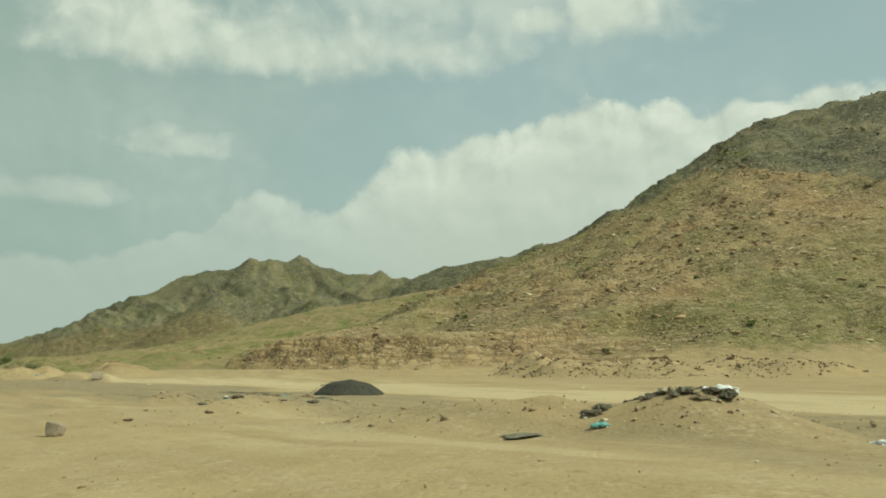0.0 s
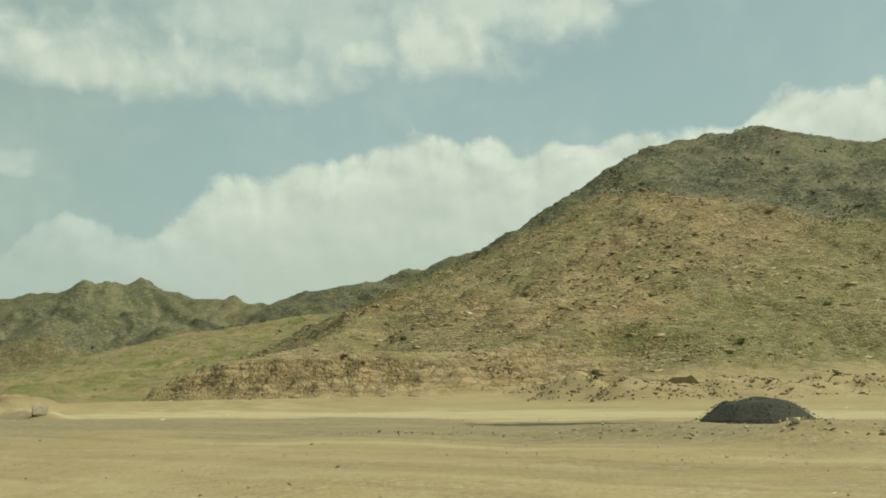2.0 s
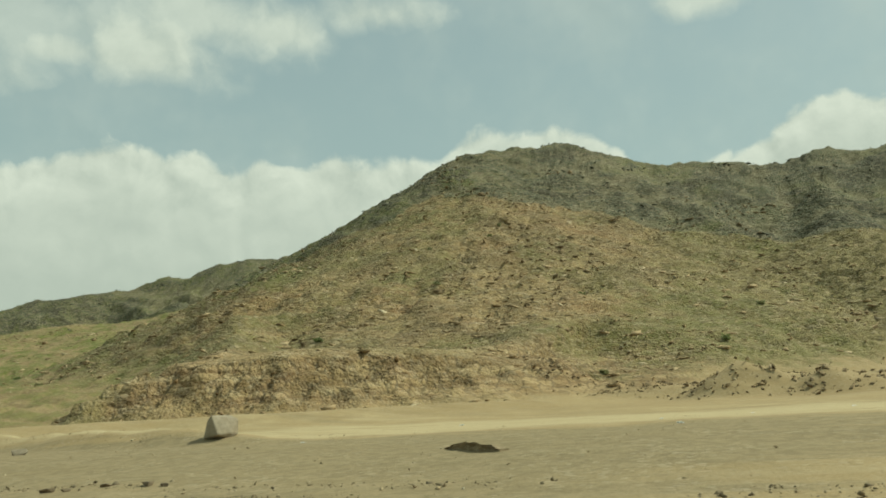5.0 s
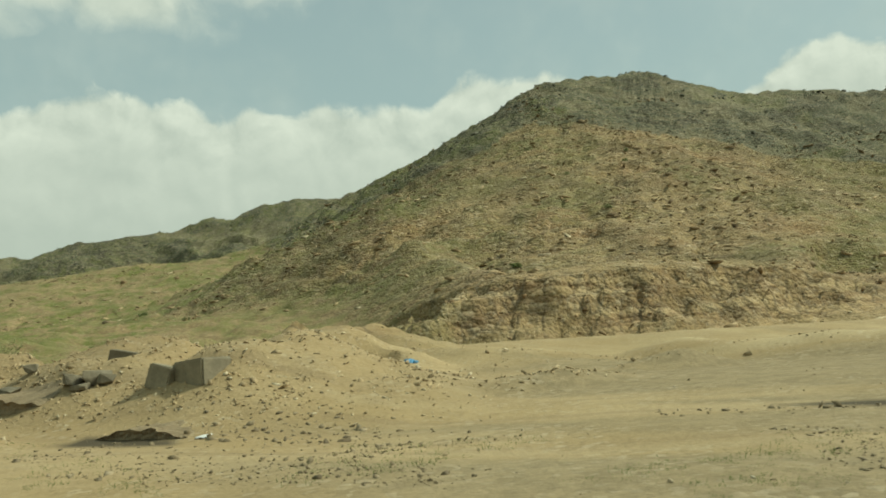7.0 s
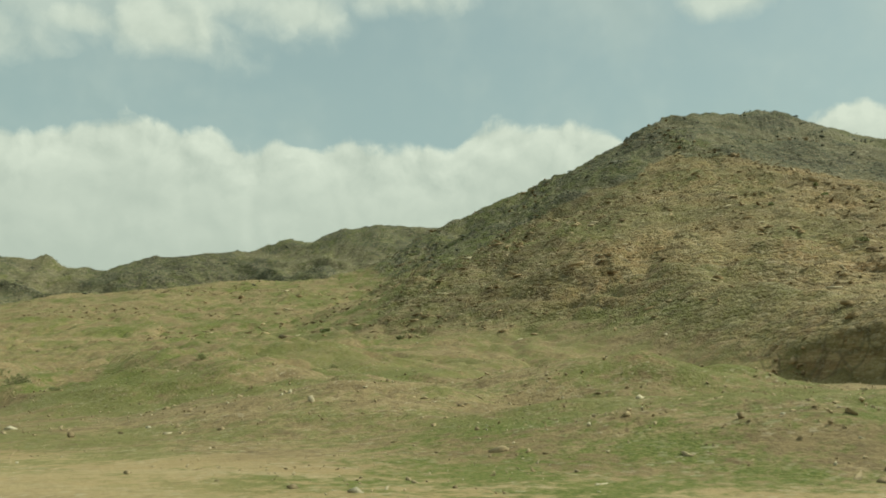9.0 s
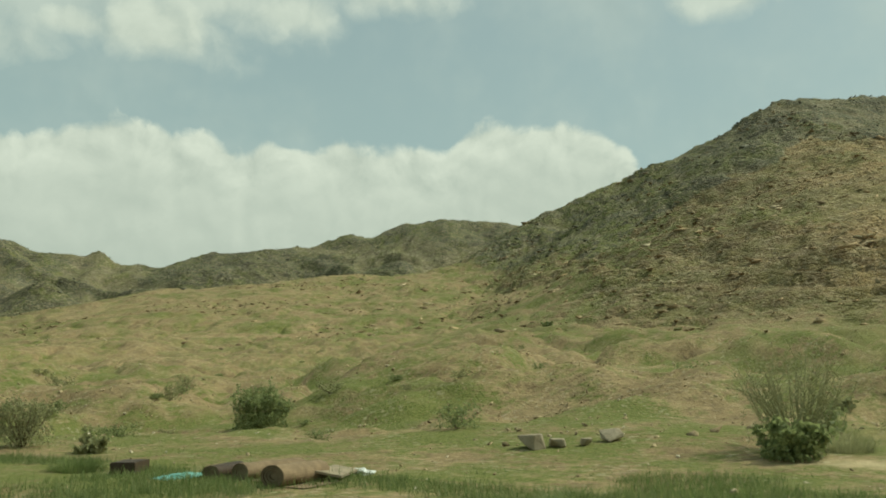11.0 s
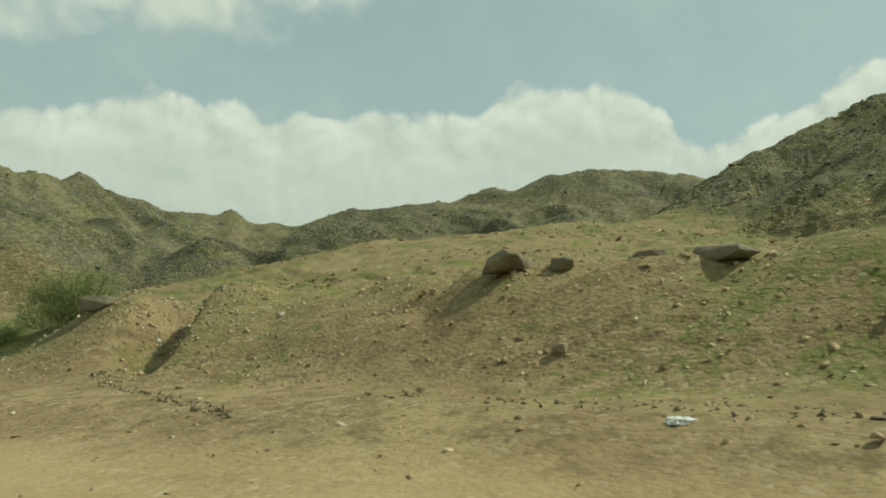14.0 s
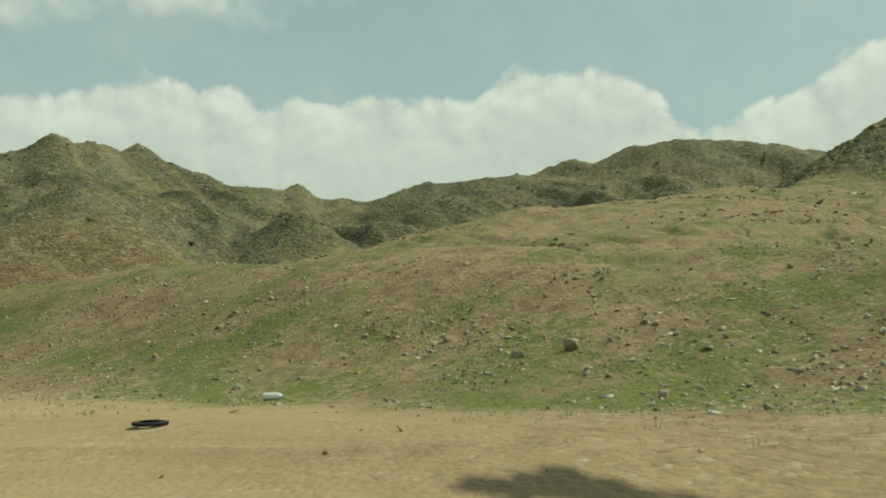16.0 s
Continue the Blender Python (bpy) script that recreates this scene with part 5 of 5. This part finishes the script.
    settle(bm, x, y, z)
    part("loose_gravel", bm, mat, root)["kind"] = "stuff"
    return root


gravel_pile("gravel_pile", 48.4, 32.4, 4.7, 0.95, M_ASPHALT, "dark gravel pile tipped on the open lot", 3, 420, 0.07, 1.9)


def cut_bank(u0, d0, u1, d1, tops, label, seed, back=1.5):
    """A low bank of spoil cut steep towards the road: lip height along it, sloping away behind."""
    n, m = 44, 12
    rows = []
    bm = bmesh.new()
    slope = Vector((d1 - d0, u0 - u1)).normalized()
    if slope.y < 0:
        slope = -slope
    for k in range(n + 1):
        t = k / n
        s = t * (len(tops) - 1)
        i = min(int(s), len(tops) - 2)
        top = tops[i] + (tops[i + 1] - tops[i]) * (s - i)
        top *= 1 + 0.25 * noise.noise(Vector((s * 2.1, seed, 0)))
        uu, dd = u0 + (u1 - u0) * t, d0 + (d1 - d0) * t
        wob = 0.14 * noise.noise(Vector((t * 7, seed, 2))) + 0.05 * noise.noise(Vector((t * 25, seed, 5)))
        row = []
        for j in range(m + 1):
            if j <= 6:
                f = j / 6
                off, h = wob + 0.05 * math.sin(f * 3.1) + 0.05 * noise.noise(Vector((t * 20, f * 4, seed))), top * f
            else:
                f = (j - 6) / (m - 6)
                off, h = wob + back * f, top * (1 - f) ** 1.3 + 0.04 * noise.noise(Vector((t * 12, f * 5, seed)))
            px, py = xy(uu + slope.x * off, dd + slope.y * off)
            row.append(bm.verts.new((px, py, h - (0.12 if j in (0, m) else 0.03))))
        rows.append(row)
    settle(bm)
    for a, b in zip(rows, rows[1:]):
        for j in range(m):
            bm.faces.new((a[j], b[j], b[j + 1], a[j + 1]))
    for row in (rows[0], rows[-1]):
        bm.faces.new(row)
    return tagged(part("cut_bank", bm, M_SPOIL), label, "earth bank")


cut_bank(161.5, 10.94, 158.9, 10.6, (0.1, 0.34, 0.62, 0.64, 0.5, 0.24, 0.04), "arched earth face dug out by a machine", 1, 1.0)
gravel_pile("asphalt_heap", 155.35, 11.2, 1.45, 0.5, M_ASPHALT, "heap of black broken asphalt at the roadside", 5, 520, 0.14, 1.3)
block("sheet_panel", 155.5, 13.9, (1.0, 0.62, 0.05), M_PANEL, "grey-blue flat panel lying on the spoil", "panel", turn=-50, tilt=24)
cut_bank(153.3, 14.3, 150.1, 14.5, (0.1, 0.62, 0.5, 0.32, 0.08), "low pointed earth bank with a steep crumbling face", 2)
cut_bank(146.6, 12.8, 144.4, 12.8, (0.03, 0.2, 0.24, 0.2, 0.05), "low curved earth bank at the foot of the spoil", 4, 1.0)
cut_bank(271.2, 13.2, 268.4, 9.2, (0.02, 0.07, 0.04, 0.08, 0.05, 0.07, 0.02), "low ridge of turned earth below the bank", 9, 0.5)
cut_bank(100.6, 20.4, 98.7, 19.4, (0.05, 0.25, 0.3, 0.12), "small clump of dug earth on the lot", 6, 0.7)
cut_bank(95.0, 117, 88.0, 120, (0.5, 2.4, 2.6, 1.0), "steep tipped earth mound beside the hill", 7, 6.0)
gravel_pile("dark_gravel_heap", 220.4, 10.8, 2.7, 0.16, M_HEAPGRIT, "low heap of grey-brown gravel on the verge", 16, 900, 0.06, 1.0)
gravel_pile("stone_heap", 251.3, 8.2, 1.7, 0.45, M_BOULDER, "small heap of pale angular stones on the verge", 11, 420, 0.085, 1.1)
gravel_pile("grey_gravel_heap", 258.9, 8.6, 1.15, 0.4, M_GRIT, "small grey gravel heap at the verge", 6, 1100, 0.045, 1.0)
rng = random.Random(77)
for k in range(22):
    w = rng.uniform(0.18, 0.5)
    crumpled("rubbish_sack", 29.4 + rng.gauss(0, 1.2), 18.2 + rng.gauss(0, 2.0), (w, w * 0.7, w * rng.uniform(0.3, 0.6)), (M_CLOTH, M_CLOD, M_CARPET, M_SLAG, M_TEAL, M_CLOTH, M_CLOD, M_WHITE)[k % 8], ("torn dark cloth sack", "clod-covered sack", "torn brown sack", "grey dusty sack", "faded teal sack", "torn dark cloth sack", "clod-covered sack", "small white sack")[k % 8] + " in the rubbish on a hump", "rubbish sack", 300 + k, rng.uniform(0, 180))

rng = random.Random(78)
for k in range(34):
    w = rng.uniform(0.15, 0.5)
    crumpled("rubbish_sack", 10.8 + rng.gauss(0, 0.75), 16.9 + rng.gauss(0, 0.45), (w, w * 0.7, w * rng.uniform(0.35, 0.6)), (M_CLOTH, M_CLOTH, M_CLOD, M_SLAG, M_CLOTH, M_RUBBLE)[k % 6], ("torn dark olive sack", "torn dark olive sack", "earth-covered sack", "grey dusty sack", "torn dark olive sack", "pale dusty sack")[k % 6] + " on the rubbish hump", "rubbish sack", 330 + k, rng.uniform(0, 180))
stone_thing("boulder", 116.0, 31.0, (1.4, 1.2, 1.15), M_BOULDER, "pale squarish boulder standing alone on the lot", seed=5, turn=20, n=26, lift=-0.32)
stone_thing("boulder", 157.4, 12.5, (0.36, 0.3, 0.28), M_GREY, "whitish rock lying on the spoil slope", seed=6, turn=50)
stone_thing("boulder", 21.7, 7.9, (0.46, 0.4, 0.42), M_BOULDER, "orange-tan boulder on a low hump", seed=8)
stone_thing("boulder", 124.9, 27.1, (0.75, 0.5, 0.35), M_BOULDER, "weathered low tan boulder on the lot", seed=9)
for k, (uu, dd, w, h) in enumerate(((296.3, 14.7, 1.6, 0.55), (295.2, 14.9, 0.8, 0.35), (291.9, 15.0, 1.3, 0.55), (309.3, 14.0, 1.4, 0.6), (293.4, 15.2, 0.7, 0.3))):
    stone_thing("dark_boulder", uu, dd, (w * 1.1, w * 0.6, h * 0.9), M_DARKROCK, "dark flat boulder on top of the bank", seed=20 + k, lift=-0.12, turn=30 + 25 * k, group="boulders on the bank")
for k, (uu, dd, w) in enumerate(((289.6, 12.4, 0.35), (281.0, 12.6, 0.3), (283.5, 13.2, 0.3), (294.5, 11.8, 0.3), (277.0, 12.6, 0.4), (338.7, 14.6, 0.22), (334.0, 16.0, 0.25), (341.0, 17.5, 0.4), (342.2, 17.2, 0.3), (344.5, 18.5, 0.3))):
    stone_thing("rock", uu, dd, (w, w * 0.8, w * 0.7), M_BOULDER, "pale rock at the foot of the bank", "rock", 40 + k, 40 * k)
for k, (uu, dd, w) in enumerate(((259.9, 10.3, 0.32), (261.9, 9.4, 0.28), (270.8, 14.4, 0.3), (228.5, 17.2, 0.6), (228.0, 17.6, 0.4), (226.9, 18.6, 0.55), (227.4, 18.0, 0.35), (216.4, 9.9, 0.35), (215.2, 9.8, 0.4), (263.0, 7.0, 0.2), (264.2, 7.2, 0.28), (263.6, 7.9, 0.2))):
    stone_thing("rock", uu, dd, (w, w * 0.75, w * 0.6), M_BOULDER, "angular pale grey rock in the rough grass", "rock", 60 + k, 35 * k)
for k, (uu, dd, w) in enumerate(((149.5, 15.7, 0.6), (149.9, 15.4, 0.5), (149.1, 15.6, 0.45), (149.5, 15.2, 0.4), (151.6, 14.6, 0.5), (153.0, 16.8, 0.45), (152.2, 15.4, 0.5), (152.9, 15.2, 0.4))):
    stone_thing("dark_rock", uu, dd, (w * 1.3, w * 0.9, w * 0.6), M_DARKROCK, "dark angular rock half buried in spoil", "rock", 80 + k, 50 * k, tilt=12)
for k, (uu, dd, w) in enumerate(((107.9, 13.4, 0.35), (107.5, 13.6, 0.25), (106.9, 14.2, 0.35), (105.9, 14.5, 0.4), (105.4, 14.5, 0.3), (124.7, 16.8, 0.5), (33.5, 17.8, 0.35), (27.4, 14.2, 0.4), (30.4, 20.5, 0.5), (26.7, 11.3, 0.35), (35.4, 18.4, 0.4))):
    stone_thing("dark_clod", uu, dd, (w, w * 0.6, w * 0.3), M_CLOD, "dark clod of earth beside a tyre track", "clod", 100 + k, 20 * k)
rng = np.random.RandomState(12)
uu = np.concatenate((rng.uniform(96, 136, 900), rng.uniform(24, 60, 700), rng.uniform(140, 162, 500)))
dd = np.concatenate((14.2 + 0.02 * (uu[:900] - 106) + rng.normal(0, 0.25, 900), 17.5 + 0.12 * (uu[900:1600] - 30) + rng.normal(0, 0.4, 700), 10.6 + rng.normal(0, 0.5, 500)))
x, y = xy(uu, dd)
strew("track_clods", x, y, sizes(rng, len(x), 0.06, 0.6, 0.3), M_CLODS, "dark clods thrown up along wheel tracks", "clods", seed=12, shapes=PEBBLES)

uu = np.concatenate((rng.uniform(298.5, 305.5, 420), rng.uniform(286, 297, 300), rng.uniform(268, 284, 300)))
dd = np.concatenate((10.9 - 0.42 * (305.5 - uu[:420]) + rng.normal(0, 0.12, 420), 8.9 + 0.12 * (uu[420:720] - 291) + rng.normal(0, 0.3, 300), 9.6 + rng.normal(0, 0.35, 300)))
x, y = xy(uu, dd)
strew("rut_clods", x, y, sizes(rng, len(x), 0.07, 0.6, 0.3), M_CLODS, "dark clods along ruts in the dirt track", "clods", seed=22, shapes=PEBBLES)

run = rng.uniform(0, 1, 380)
foot = np.repeat(np.array((282.2, 278.8, 275.0, 273.6, 275.2)), 70)
deep = np.repeat(np.array((10.9, 11.0, 11.2, 9.5, 8.4)), 70)
uu = np.concatenate((271.2 - 2.8 * run + rng.normal(0, 0.12, 380), foot + rng.normal(0, 0.45, 350), rng.uniform(264, 305, 500)))
dd = np.concatenate((13.2 - 4.0 * run + rng.normal(0, 0.12, 380), deep + rng.normal(0, 0.3, 350), rng.uniform(6.0, 11.5, 500)))
x, y = xy(uu, dd)
strew("bank_clods", x, y, sizes(rng, len(x), 0.07, 0.6, 0.3), M_BROWN, "brown clods washed out at the foot of the bank", "clods", seed=23, shapes=PEBBLES)

# concrete: a big box, barrier pieces, the broken heap
block("concrete_block", 146.05, 15.6, (1.08, 0.85, 0.62), M_CEMENT, "large weathered concrete block sunk in the spoil slope", "concrete block", turn=-71, roll=-4, lift=-0.33)
block("concrete_block", 147.05, 15.3, (0.66, 0.5, 0.58), M_CEMENT, "small tilted concrete block beside a larger one", "concrete block", turn=-58, tilt=-8, roll=14, lift=-0.18)
block("concrete_block", 152.5, 14.6, (0.32, 0.3, 0.32), M_GREY, "small grey concrete cube on the spoil", "concrete block", turn=30, roll=10)
block("concrete_barrier", 173.1, 15.0, (1.5, 0.75, 0.72), M_BARRIER, "short tapered concrete barrier lying in the grass", "barrier", turn=-66, roll=3, taper=0.55)
block("concrete_pipe_stub", 150.2, 17.4, (0.75, 0.36, 0.34), M_DARKROCK, "dark round-edged concrete stub on the spoil top", "concrete stub", turn=-40, roll=12)
block("cinder_block", 258.0, 7.9, (0.39, 0.19, 0.2), M_GREY, "grey cinder block lying beside gravel", "cinder block", turn=66)
block("concrete_slab", 126.3, 10.3, (0.75, 0.34, 0.05), M_SLAG, "flat dark slab lying on bare ground", "slab", turn=50)
block("concrete_slab", 259.5, 8.0, (0.5, 0.42, 0.1), M_GREY, "pale round-cornered slab on the stones", "slab", turn=20, tilt=12)
block("concrete_slab", 212.3, 11.3, (0.55, 0.1, 0.4), M_GREY, "pale concrete slab leaning on the rubble heap", "slab", turn=70, tilt=-20, lift=0.05)
rng = random.Random(7)
for k in range(190):
    a, r = rng.uniform(0, 6.28), math.sqrt(rng.uniform(0, 1))
    uu, dd = 210.8 + 2.5 * r * math.cos(a), 11.0 + 1.7 * r * math.sin(a)
    w = rng.choice((0.12, 0.16, 0.2, 0.24, 0.3, 0.42))
    if rng.random() < 0.35:
        block("concrete_chunk", uu, dd, (w * 1.3, w * 0.8, 0.07), M_RUBBLE, "broken flat piece of concrete on the rubble heap", "concrete chunk", rng.uniform(0, 180), rng.uniform(-35, 35), rng.uniform(-35, 35), 0.02, group="broken concrete heap")
    else:
        stone_thing("concrete_chunk", uu, dd, (w, w * 0.8, w * 0.6), M_RUBBLE if rng.random() < 0.7 else M_BOULDER, "broken lump of concrete on the rubble heap", "concrete chunk", 200 + k, rng.uniform(0, 180), 0, rng.uniform(-20, 20), 12, "broken concrete heap")
block("plank", 150.5, 10.4, (0.75, 0.09, 0.06), M_WOOD, "short weathered timber lying on the ground", "plank", turn=52, lift=0.03)
block("plank", 148.4, 11.0, (0.8, 0.08, 0.06), M_WOOD, "short weathered timber lying on the ground", "plank", turn=58, lift=0.03)

rng = np.random.RandomState(15)
uu, dd = np.concatenate((264.1 + rng.normal(0, 0.45, 200), 259.6 + rng.normal(0, 1.3, 420))), np.concatenate((7.2 + rng.normal(0, 0.3, 200), 9.4 + rng.normal(0, 0.8, 420)))
x, y = xy(uu, dd)
strew("tipped_stones", x, y, sizes(rng, len(x), 0.08, 0.5, 0.24), M_PALE, "pale broken stones tipped on the verge", "stones", seed=15)

uu, dd = np.concatenate((142.4 + rng.normal(0, 1.3, 260), 154.4 + rng.normal(0, 1.3, 420))), np.concatenate((13.6 + rng.normal(0, 0.9, 260), 11.5 + rng.normal(0, 0.45, 420)))
x, y = xy(uu, dd)
strew("foot_rubble", x, y, sizes(rng, len(x), 0.085, 0.55, 0.3), M_CLODS, "dark broken rubble at the foot of the spoil", "rubble", seed=18)
uu, dd = np.concatenate((160.0 + rng.normal(0, 1.0, 420), 163.5 + rng.normal(0, 3.0, 300))), np.concatenate((9.9 + rng.normal(0, 0.45, 420), 10.6 + rng.normal(0, 0.8, 300)))
x, y = xy(uu, dd)
strew("fallen_stones", x, y, sizes(rng, len(x), 0.075, 0.6, 0.32), M_BROWN, "tan stones fallen from the dug earth face", "stones", seed=20)

# rubbish
tyre(316.9, 6.35, 0.46, 0.26, "large worn black tyre lying flat on the verge", 4)
tyre(212.8, 8.5, 0.40, 0.28, "old black tyre lying flat on the verge", 3)
tyre(345.5, 9.0, 0.25, 0.055, "thin black tyre lying flat on sandy ground", 2)
crumpled("sack", 10.3, 17.6, (0.8, 0.5, 0.3), M_WHITE, "large white sack on top of a rubbish hump", "sack", 2, 40)
crumpled("plastic_bag", 11.4, 15.3, (0.36, 0.28, 0.16), M_TEAL, "teal plastic bag beside the rubbish hump", "plastic bag", 3)
crumpled("plastic_bag", 6.8, 16.9, (0.4, 0.3, 0.18), M_WHITE, "white plastic bag on stony ground", "plastic bag", 4)
crumpled("plastic_bag", 10.0, 17.2, (0.5, 0.2, 0.12), M_WHITE, "dirty white plastic strip in the rubbish", "plastic bag", 5, 30)
rng = random.Random(55)
for k in range(9):
    w = rng.uniform(0.15, 0.4)
    crumpled("plastic_scrap", rng.uniform(45, 112), rng.uniform(20, 62), (w, w * 0.6, w * 0.35), M_WHITE, "small white plastic scrap on the bare lot", "plastic scrap", 400 + k, rng.uniform(0, 180))
crumpled("dark_sheet", 12.4, 14.4, (1.5, 0.5, 0.07), M_CLOTH, "dark wet cloth spread on the ground", "cloth", 6, 50)
crumpled("plastic_bag", 145.4, 26.4, (0.5, 0.4, 0.25), M_BLUE, "bright blue plastic at the foot of a sand heap", "plastic bag", 7)
crumpled("plastic_sheet", 144.0, 13.0, (0.45, 0.25, 0.08), M_WHITE, "pale torn plastic at the foot of the spoil", "plastic sheet", 8, 50)
crumpled("plastic_bag", 144.7, 7.9, (0.3, 0.16, 0.08), M_BLUE, "small blue plastic scrap on the verge", "plastic bag", 9)
crumpled("plastic_bag", 292.2, 8.4, (0.3, 0.24, 0.14), M_WHITE, "white plastic bag on the dirt track", "plastic bag", 10)
crumpled("plastic_bag", 332.4, 12.3, (0.36, 0.28, 0.22), M_WHITE, "white plastic bag at the grass edge", "plastic bag", 11)
crumpled("plastic_bag", 314.1, 9.1, (0.2, 0.16, 0.12), M_WHITE, "small white plastic bag on the verge", "plastic bag", 12)
crumpled("plastic_sheet", 321.9, 7.1, (0.6, 0.4, 0.14), M_WHITE, "crumpled white and blue plastic sheet on the verge", "plastic sheet", 13, 60)
crumpled("plastic_sheet", 321.2, 7.0, (0.5, 0.3, 0.06), M_PANEL, "crumpled bluish plastic sheet on the verge", "plastic sheet", 14, 60)
crumpled("plastic_sheet", 230.6, 12.5, (0.8, 0.4, 0.2), M_WHITE, "white plastic wrapping beside dumped carpet", "plastic sheet", 15, 70)
crumpled("plastic_sheet", 233.2, 10.4, (0.9, 0.5, 0.16), M_TEAL, "pale green plastic sheeting in the grass", "plastic sheet", 16, 30)


def carpet_roll(u, d, radius, length, turn, label, seed, mat):
    """A rolled carpet, sagging, with the windings showing at its ends."""
    rng = random.Random(seed)
    root = tagged(new("carpet_roll"), label, "carpet")
    x, y, z = at(u, d)
    root.matrix_world = pose(x, y, z, 0, 0, turn)
    body = bmesh.new()
    n, m = 28, 10
    rings = []
    for j in range(m + 1):
        s = (j / m - 0.5) * length
        ring = []
        for k in range(n):
            a = k * 6.2832 / n
            r = radius * (1 + 0.06 * noise.noise(Vector((s * 3, math.cos(a) * 2, seed))))
            ring.append(body.verts.new((s, r * math.cos(a) * 1.15, max(0.0, radius * 0.85 + r * math.sin(a) * 0.85))))
        rings.append(ring)
    for a, b in zip(rings, rings[1:]):
        for k in range(n):
            body.faces.new((a[k], a[(k + 1) % n], b[(k + 1) % n], b[k]))
    # a flap that has come loose
    flap = [[body.verts.new((rng.uniform(-0.02, 0.02) + (j / m - 0.5) * length, -radius * 1.1 - 0.1 * k * radius * 5, 0.02 + 0.02 * noise.noise(Vector((j, k, seed))))) for k in range(5)] for j in range(m + 1)]
    for a, b in zip(flap, flap[1:]):
        for k in range(4):
            body.faces.new((a[k], b[k], b[k + 1], a[k + 1]))
    part("carpet_body", body, mat, root)
    for side in (-1, 1):
        ends = bmesh.new()
        for w in range(4):
            r0, r1 = radius * (1 - 0.24 * w), radius * (0.80 - 0.24 * w if w < 3 else 0.0)
            for k in range(n):
                a, b = k * 6.2832 / n, (k + 1) * 6.2832 / n
                out = side * (length * 0.5 - 0.01 - 0.012 * w)
                ends.faces.new([ends.verts.new((out, r * math.cos(t) * 1.15, max(0.0, radius * 0.85 + r * math.sin(t) * 0.85))) for r, t in ((r0, a), (r0, b), (r1, b), (r1, a))])
        part("rolled_end", ends, M_CLOD, root, "dark windings of the rolled carpet")


carpet_roll(230.9, 10.7, 0.2, 1.25, 30, "tan rolled carpet dumped in the grass", 17, M_CARPET)
carpet_roll(231.9, 11.4, 0.17, 1.5, 25, "brown rolled carpet sagging on the ground", 18, M_CARPET)
carpet_roll(232.8, 11.2, 0.14, 1.1, 45, "brown rolled carpet under a board", 19, M_DARKWOOD)
crumpled("cushion", 231.9, 12.0, (0.6, 0.4, 0.3), M_CARPET, "tan cushion on top of dumped carpet", "cushion", 31, 40)
block("wooden_board", 230.6, 11.6, (1.3, 0.45, 0.04), M_WOOD, "weathered board among dumped carpet", "board", turn=50, tilt=10, lift=0.15)
block("drawer_box", 234.9, 10.9, (0.95, 0.45, 0.26), M_DARKWOOD, "dark brown wooden furniture panel in the grass", "wooden box", turn=60)
block("plastic_crate", 331.6, 14.2, (0.85, 0.42, 0.3), M_SLAG, "dark weathered plastic box half sunk in grass", "box", turn=150, lift=-0.04)


def bottle(u, d, radius, length, mat, label, turn):
    root = tagged(new("plastic_bottle"), label, "bottle")
    x, y, z = at(u, d, radius + 0.01)
    root.matrix_world = pose(x, y, z, 90, 0, turn)
    for name, prof, m in (("body", ((0.0, 0.0), (0.9, 0.0), (1.0, 0.03), (1.0, 0.7), (0.85, 0.8), (0.35, 0.92), (0.35, 0.95), (0, 0.95)), mat), ("cap", ((0.0, 0.95), (0.42, 0.95), (0.42, 1.0), (0.0, 1.0)), M_BLUE)):
        bm = bmesh.new()
        n = 16
        rings = [[bm.verts.new((radius * r * math.cos(k * 6.2832 / n), radius * r * math.sin(k * 6.2832 / n), length * h)) for k in range(n)] for r, h in prof]
        for a, b in zip(rings, rings[1:]):
            for k in range(n):
                bm.faces.new((a[k], a[(k + 1) % n], b[(k + 1) % n], b[k]))
        bmesh.ops.remove_doubles(bm, verts=bm.verts, dist=0.0005)
        part(name, bm, m, root)


bottle(347.0, 13.7, 0.08, 0.45, M_WHITE, "white plastic canister lying on the verge", 55)
bottle(326.3, 9.6, 0.045, 0.17, M_PALEGREEN, "pale green plastic bottle on bare earth", 30)
